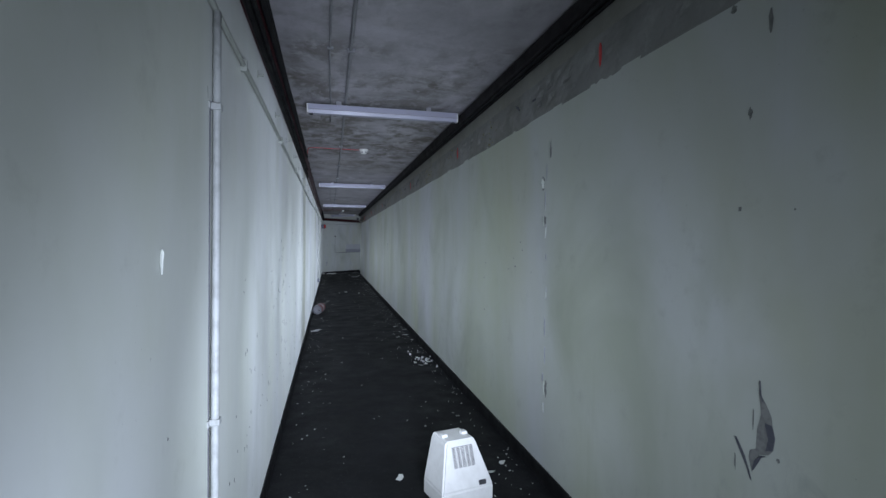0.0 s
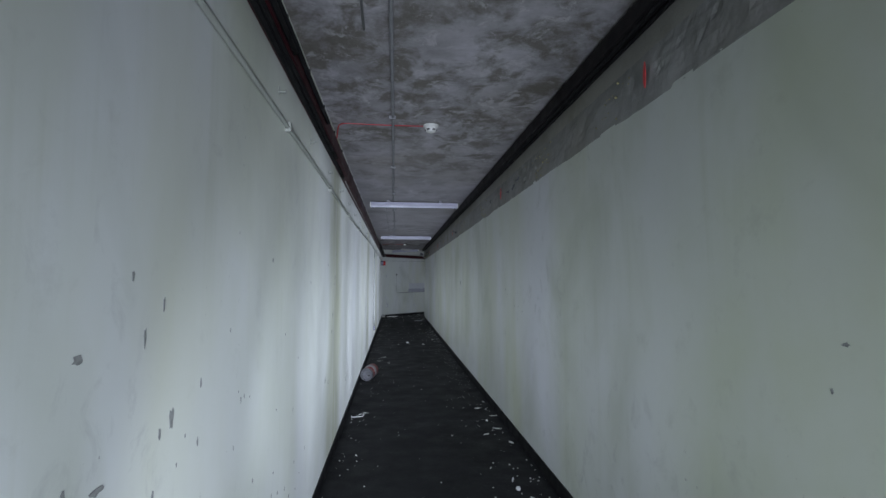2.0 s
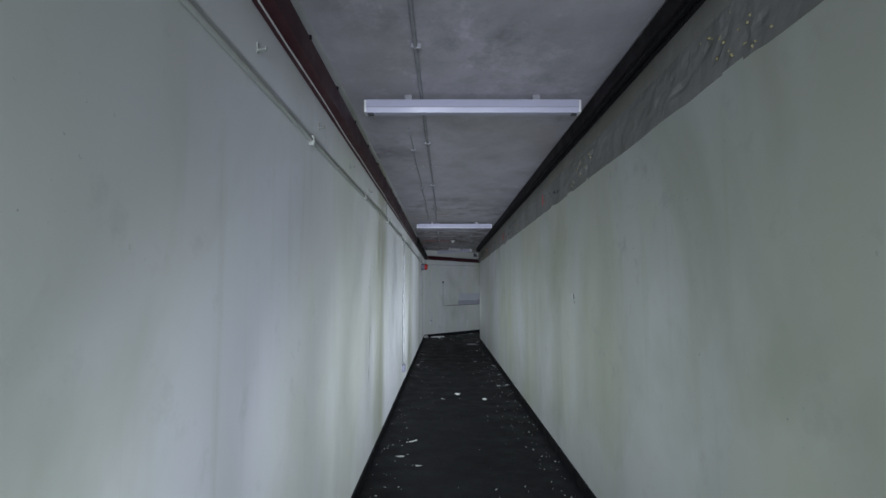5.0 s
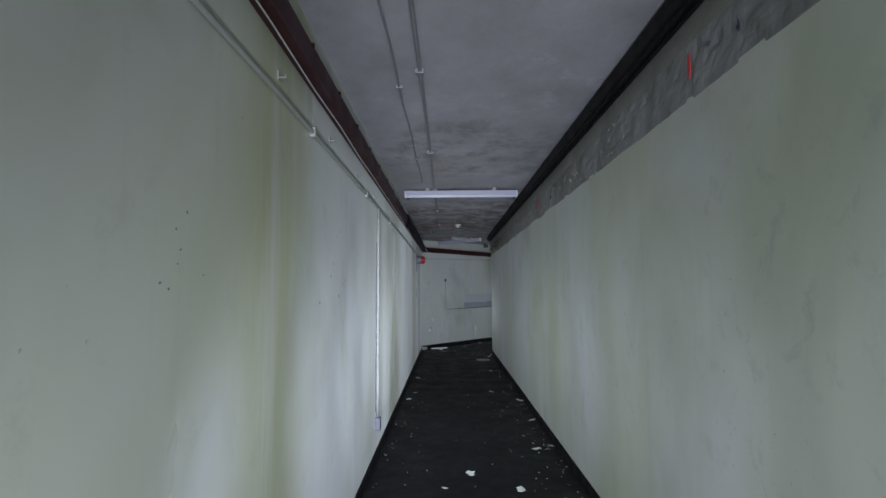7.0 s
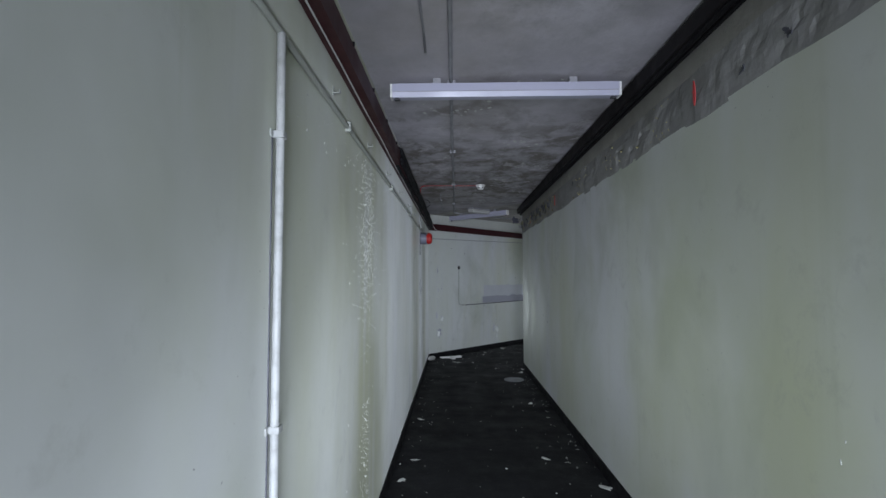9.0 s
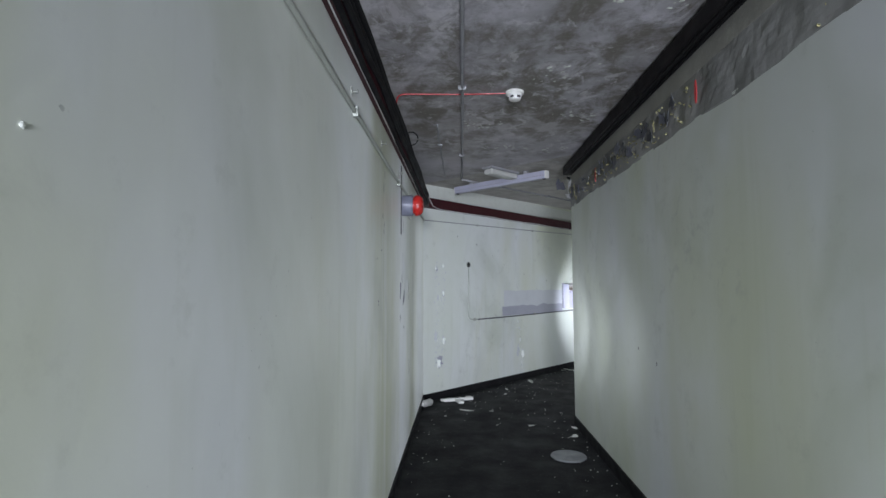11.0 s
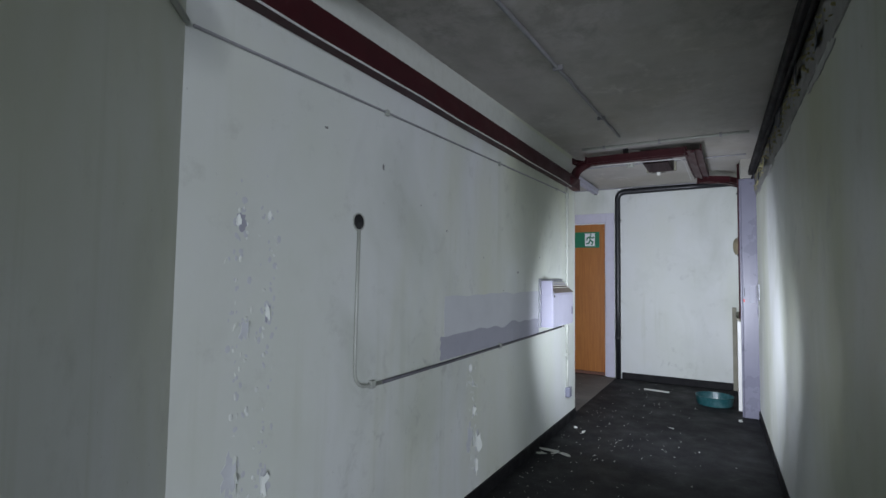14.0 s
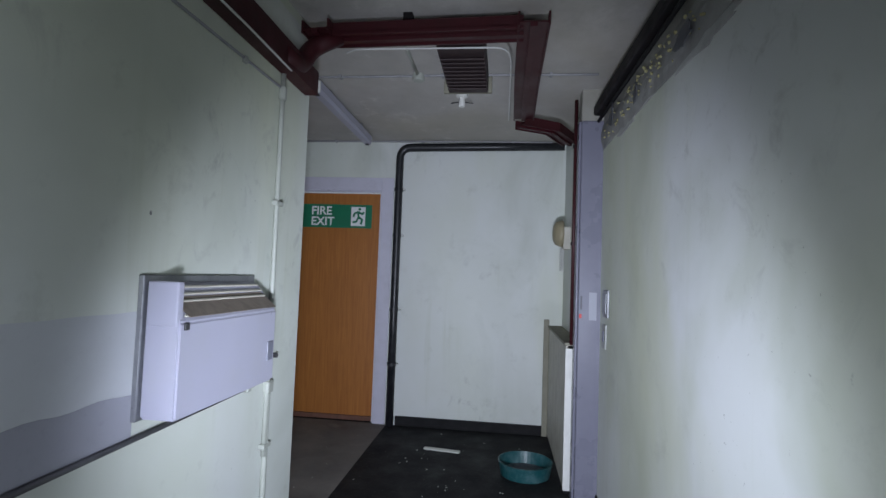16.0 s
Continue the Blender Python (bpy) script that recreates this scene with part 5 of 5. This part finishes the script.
for k, (a, z, w, h, lift, side) in enumerate(((.20, 1.42, .05, .06, .015, 1), (.31, 1.45, .03, .04, .012, 1), (.225, 1.10, .05, .08, .015, -1), (.31, 1.145, .03, .07, .015, 1), (.19, 0.68, .07, .15, .03, -1), (.32, 0.62, .05, .11, .02, 1), (.25, 0.39, .14, .16, .04, 1), (1.74, 0.76, .05, .05, .02, 1), (1.77, 0.67, .03, .05, .012, -1), (1.79, 0.52, .05, .08, .02, 1), (1.74, 0.38, .09, .17, .03, -1), (1.83, 0.34, .06, .14, .03, 1), (1.82, 0.20, .03, .12, .02, 1))):
    peel(OBLIQUE @ pose(a, z, 0), w * 0.75, h * 0.8, lift * 0.8, side, 160 + k, P, PAINT_CLEAN, BARE if k % 3 else BARE_DARK)
for k, (y, z, w, h) in enumerate(((15.51, 1.16, .022, .012), (15.505, 1.145, .014, .006), (15.46, 1.37, .012, .012), (15.60, 1.42, .016, .008), (15.68, 1.56, .010, .030), (15.63, 1.60, .010, .026), (15.67, 1.52, .008, .02), (16.40, 1.025, .016, .05), (16.92, 1.23, .005, .06), (16.93, 1.15, .007, .04), (16.54, 1.445, .008, .025), (16.47, 1.29, .010, .028), (16.54, 1.66, .012, .075),
        (16.55, 1.42, .006, .05), (16.50, 1.27, .005, .03), (16.60, 0.95, .03, .02), (16.95, 0.62, .004, .10), (16.58, 1.76, .004, .06), (15.66, 1.75, .010, .06), (15.69, 1.83, .008, .05), (8.62, 1.36, .008, .004), (8.60, 1.40, .006, .006), (8.64, 1.44, .006, .008), (8.61, 1.33, .005, .004), (8.72, 1.31, .006, .004), (8.55, 1.29, .008, .005), (8.58, 1.28, .006, .005),
        (1.95, 0.98, .02, .04), (1.70, 0.94, .03, .012), (2.10, 1.02, .008, .02), (1.62, 0.96, .012, .02), (2.02, 0.70, .012, .035), (2.20, 0.66, .010, .03), (1.85, 0.62, .02, .03), (1.88, 0.86, .008, .014), (1.98, 0.88, .006, .010), (1.50, 0.92, .010, .005), (2.3, 1.12, .006, .01), (2.5, 0.9, .006, .008),
        (9.95, 1.34, .012, .016), (9.75, 1.22, .012, .014), (10.0, 1.40, .010, .010), (4.66, 1.28, .012, .022), (4.62, 1.23, .006, .012), (4.55, 1.08, .006, .010), (4.5, 0.9, .01, .02), (4.2, 0.62, .02, .03), (4.35, 0.58, .008, .02),
        (10.12, 1.245, .016, .012), (10.28, 1.325, .009, .014), (10.24, 1.306, .010, .008), (10.07, 1.54, .006, .010), (10.13, 1.567, .006, .008), (1.64, 1.141, .022, .014), (1.83, 1.151, .010, .036), (1.90, 1.207, .008, .026), (1.90, 0.964, .010, .026), (2.09, 0.893, .008, .020), (4.276, 1.357, .011, .011), (4.68, 1.445, .007, .009), (4.54, 1.01, .016, .020))):
    scuff(LEFT @ pose(y, z, 0.0006), w, h, 200 + k)
for k, (y, z, w, h) in enumerate(((1.30, 1.12, .026, .010), (1.42, 1.10, .014, .006), (1.22, 1.27, .010, .010), (1.19, 1.22, .006, .010), (1.92, 0.78, .010, .012), (1.85, 0.74, .006, .008), (8.37, 1.19, .016, .022), (8.41, 1.14, .008, .010), (15.98, 0.88, .014, .016), (-0.43, 1.36, .012, .014), (-0.46, 1.62, .014, .03), (-0.566, 0.718, .010, .012), (-0.52, 1.847, .012, .055), (-0.397, 1.925, .022, .022), (-0.428, 0.665, .005, .045), (-0.487, 0.80, .004, .05), (-0.60, 1.35, .006, .006), (4.7, 1.02, .012, .012), (4.95, 1.05, .008, .012), (4.85, 0.95, .010, .006), (10.1, 1.15, .006, .01), (8.355, 1.215, .006, .02), (15.72, 0.83, .012, .02), (1.33, 1.17, .006, .006), (1.05, 1.1, .01, .008), (5.22, 1.136, .020, .007), (4.87, 1.157, .022, .007), (5.29, 1.18, .010, .018), (4.82, 1.053, .010, .010), (1.90, 1.118, .018, .010), (1.94, 1.01, .008, .014), (8.40, 1.245, .010, .012))):
    scuff(RIGHT @ pose(-y, z, 0.0006), w, h, 260 + k)
for k, (a, z, w, h) in enumerate(((1.45, 1.50, .008, .014), (2.45, 1.30, .02, .012), (2.2, 1.18, .012, .006), (1.2, 1.6, .008, .006), (2.9, 1.42, .008, .012), (1.9, 1.38, .006, .010), (.9, 1.72, .012, .03), (.55, 1.8, .02, .01))):
    scuff(OBLIQUE @ pose(a, z, 0.0006), w, h, 290 + k)
t = thing("peeling_paint", LEFT, "torn sheet of paint hanging off the wall in pointed shreds", "peeling paint", "peeling paint on the walls")


def shred(name, pts, z, tip, material, label):
    """A torn piece of paint film with a pointed outline, its far side lifted off the wall."""
    near, far = min(p[0] for p in pts), max(p[0] for p in pts)
    bm = bmesh.new()
    face = [[bm.verts.new((x, y, z + tip * (x - near) / (far - near) + d)) for x, y in pts] for d in (0, 0.0007)]
    bm.faces.new(face[1])
    bm.faces.new(face[0][::-1])
    for k in range(len(pts)):
        j = (k + 1) % len(pts)
        bm.faces.new((face[0][k], face[0][j], face[1][j], face[1][k]))
    part(name, bm, material, t, label)


shred("flap", [(16.53, 1.45), (16.57, 1.41), (16.63, 1.37), (16.64, 1.32), (16.60, 1.27), (16.53, 1.26), (16.51, 1.31), (16.53, 1.38)], 0.0008, 0.004, PAINT_DAMP, "pale pointed flap")
shred("flap", [(16.64, 1.245), (16.72, 1.272), (16.81, 1.278), (16.84, 1.23), (16.79, 1.17), (16.74, 1.19), (16.70, 1.15), (16.65, 1.20)], 0.0008, 0.004, PAINT_DAMP, "pale curled flap")
shred("bare_spot", [(16.375, 1.257), (16.448, 1.257), (16.436, 1.20), (16.415, 1.165), (16.388, 1.15)], 0.0004, 0, BARE_DARK, "lilac patch beside the slit")
shred("bare_spot", [(16.635, 1.205), (16.655, 1.15), (16.63, 1.13), (16.59, 1.117), (16.55, 1.106), (16.58, 1.16)], 0.0004, 0, BARE_DARK, "lilac patch beside the slit")
# dark slivers laid flat on the wall for shade inside the tears
shred("slit_shade", [(16.404, 1.258), (16.420, 1.256), (16.402, 1.16), (16.394, 1.145), (16.386, 1.155)], 0.0014, 0, SEALANT_SHADE, "dark sliver for the shade in a slit")
shred("slit_shade", [(16.628, 1.208), (16.642, 1.200), (16.575, 1.125), (16.545, 1.104), (16.556, 1.130)], 0.0014, 0, SEALANT_SHADE, "dark sliver for the shade in a slit")
t = thing("peeling_paint", RIGHT, "torn grey gash in the wall paint with hanging shreds", "peeling paint", "peeling paint on the walls")
shred("bare_spot", [(0.507, 0.905), (0.511, 0.868), (0.526, 0.850), (0.543, 0.823), (0.548, 0.797), (0.556, 0.771), (0.551, 0.738), (0.536, 0.720), (0.510, 0.711), (0.494, 0.688), (0.486, 0.655), (0.474, 0.690), (0.478, 0.712), (0.497, 0.722), (0.500, 0.773), (0.512, 0.820), (0.508, 0.850), (0.503, 0.872)], 0.0004, 0, SCUFF, "grey bare plaster")
# flat dark pieces for shade in the gash and its slits
shred("slit_shade", [(0.524, 0.800), (0.546, 0.800), (0.556, 0.770), (0.549, 0.736), (0.528, 0.728), (0.536, 0.760)], 0.0014, 0, SEALANT_SHADE, "dark patch for the shade in a hollow")
shred("slit_shade", [(0.424, 0.730), (0.432, 0.731), (0.462, 0.690), (0.480, 0.650), (0.486, 0.632), (0.480, 0.634), (0.468, 0.662), (0.440, 0.705)], 0.0014, 0, SEALANT_SHADE, "dark sliver for the shade in a slit")
shred("slit_shade", [(0.505, 0.905), (0.509, 0.905), (0.513, 0.868), (0.522, 0.850), (0.514, 0.856), (0.508, 0.872)], 0.0016, 0, SEALANT_SHADE, "dark sliver for the shade in a slit")
shred("slit_shade", [(0.486, 0.660), (0.492, 0.664), (0.516, 0.706), (0.536, 0.716), (0.514, 0.711), (0.494, 0.690)], 0.0016, 0, SEALANT_SHADE, "dark sliver for the shade in a slit")
rnd = random.Random(20)
for y0, z0, z1, n in ((0.86, 0.30, 1.80, 9),):
    for k in range(n):
        z = z0 + (z1 - z0) * (k + rnd.random() * 0.6) / n
        peel(RIGHT @ pose(-y0 + rnd.gauss(0, 0.010), z, 0), rnd.uniform(.006, .014), rnd.uniform(.03, .10), 0.002, rnd.choice((-1, 1)), 400 + k, "flaking seam of paint running down the wall", CONDUIT_GREY if k % 2 else PAINT, BARE_DARK)
rnd = random.Random(24)
for k in range(46):
    y, z = rnd.uniform(1.2, 3.6), 0.25 + abs(rnd.gauss(0, 0.42))
    scuff(LEFT @ pose(y, z, 0.0006), rnd.uniform(.004, .012), rnd.uniform(.006, .022), 500 + k, "small dark chip in the wall paint")
rnd = random.Random(26)
for k in range(34):
    scuff(LEFT @ pose(rnd.uniform(-0.6, 1.3), 0.45 + abs(rnd.gauss(0, 0.28)), 0.0006), rnd.uniform(.004, .011), rnd.uniform(.006, .020), 560 + k, "small dark chip in the wall paint")
rnd = random.Random(21)
spots = [(12.75 + rnd.gauss(0, 0.11), min(1.92, max(0.95, 1.58 + rnd.gauss(0, 0.24))), 0.001) for _ in range(900)] + [(12.72 + rnd.gauss(0, 0.07), rnd.uniform(0.22, 0.72), 0.001) for _ in range(170)]
spots += [(rnd.uniform(12.2, 13.6), rnd.uniform(0.15, 1.9), 0.001) for _ in range(60)] + [(rnd.uniform(10.2, 13.5), rnd.gauss(1.82, 0.07), 0.001) for _ in range(40)]
# real flaking, whitened to carry the sparkle of wet highlights too
lumps("blistered_paint", LEFT, spots, 0.0040, 22, WET_WHITE, "white blisters and runs of flaking paint", "flaking paint", 0.35, 1.0)
spots = [(17.4 + rnd.gauss(0, 0.12), 0.10 + abs(rnd.gauss(0, 0.09)), 0.0) for _ in range(80)]
lumps("blistered_paint", LEFT, spots, 0.0030, 25, WET_WHITE, "white drips and specks of flaking paint beside the corner", "flaking paint", 0.25, 2.0)
spots = [(rnd.choice((.20, .24, .31)) + rnd.gauss(0, 0.02), rnd.uniform(0.3, 1.5), 0.001) for _ in range(70)] + [(1.77 + rnd.gauss(0, 0.03), rnd.uniform(0.2, 0.8), 0.001) for _ in range(60)]
lumps("blistered_paint", RIGHT, [(-11.3 + rnd.gauss(0, 0.13), 0.88 + rnd.gauss(0, 0.07), 0.0) for _ in range(14)], 0.010, 28, PAINT, "smooth blisters under the wall paint", "flaking paint", 0.25, 1.4)
lumps("blistered_paint", OBLIQUE, spots, 0.006, 23, PAINT_CLEAN, "small paint blisters on the wall", "flaking paint", 0.35, 1.5)
spots = [(rnd.choice((.19, .21, .30, .32)) + rnd.gauss(0, 0.018), rnd.choice((0.42, 0.66, 1.10, 1.40)) + rnd.gauss(0, 0.09), 0.0002) for _ in range(150)]
lumps("bare_chips", OBLIQUE, spots, 0.0075, 27, BARE, "lilac grey chips where paint has flaked off the wall", "flaking paint", 0.05, 1.4)

# flakes that hang from the ceiling
rnd = random.Random(41)
spots = []
for x0, y0, n in ((0.9, 14.1, 16), (1.15, 14.9, 18), (0.95, 15.6, 16), (1.2, 16.3, 22), (0.5, 16.4, 14), (0.75, 17.0, 20), (1.15, 17.1, 16), (0.45, 13.3, 14), (0.3, 9.3, 8), (0.8, 12.9, 12)):
    spots += [(x0 + rnd.gauss(0, 0.10), y0 + rnd.gauss(0, 0.05), CEIL - 0.001) for _ in range(n)]
lumps("ceiling_flakes", Matrix(), [s for s in spots if 0.1 < s[0] < 1.3], 0.013, 42, FLAKE, "pale flakes of limewash hanging from the ceiling", "flaking paint", 0.15)

t = thing("wire_scrap", pose(0.105, 5.687, 0.004, 0, 0, 12), "bent white wire frame lying on the floor", "wire scrap")
part("wire", tube([(-0.05, 0.035, 0), (-0.062, -0.03, 0.002), (0.035, -0.022, 0.0), (0.055, 0.0, 0.0), (0.062, 0.04, 0.012)], 0.004, 6), WIRE_WHITE, t)
part("wire", tube([(0.012, 0.045, 0.0), (0.05, 0.05, 0.006)], 0.004, 6), WIRE_WHITE, t)
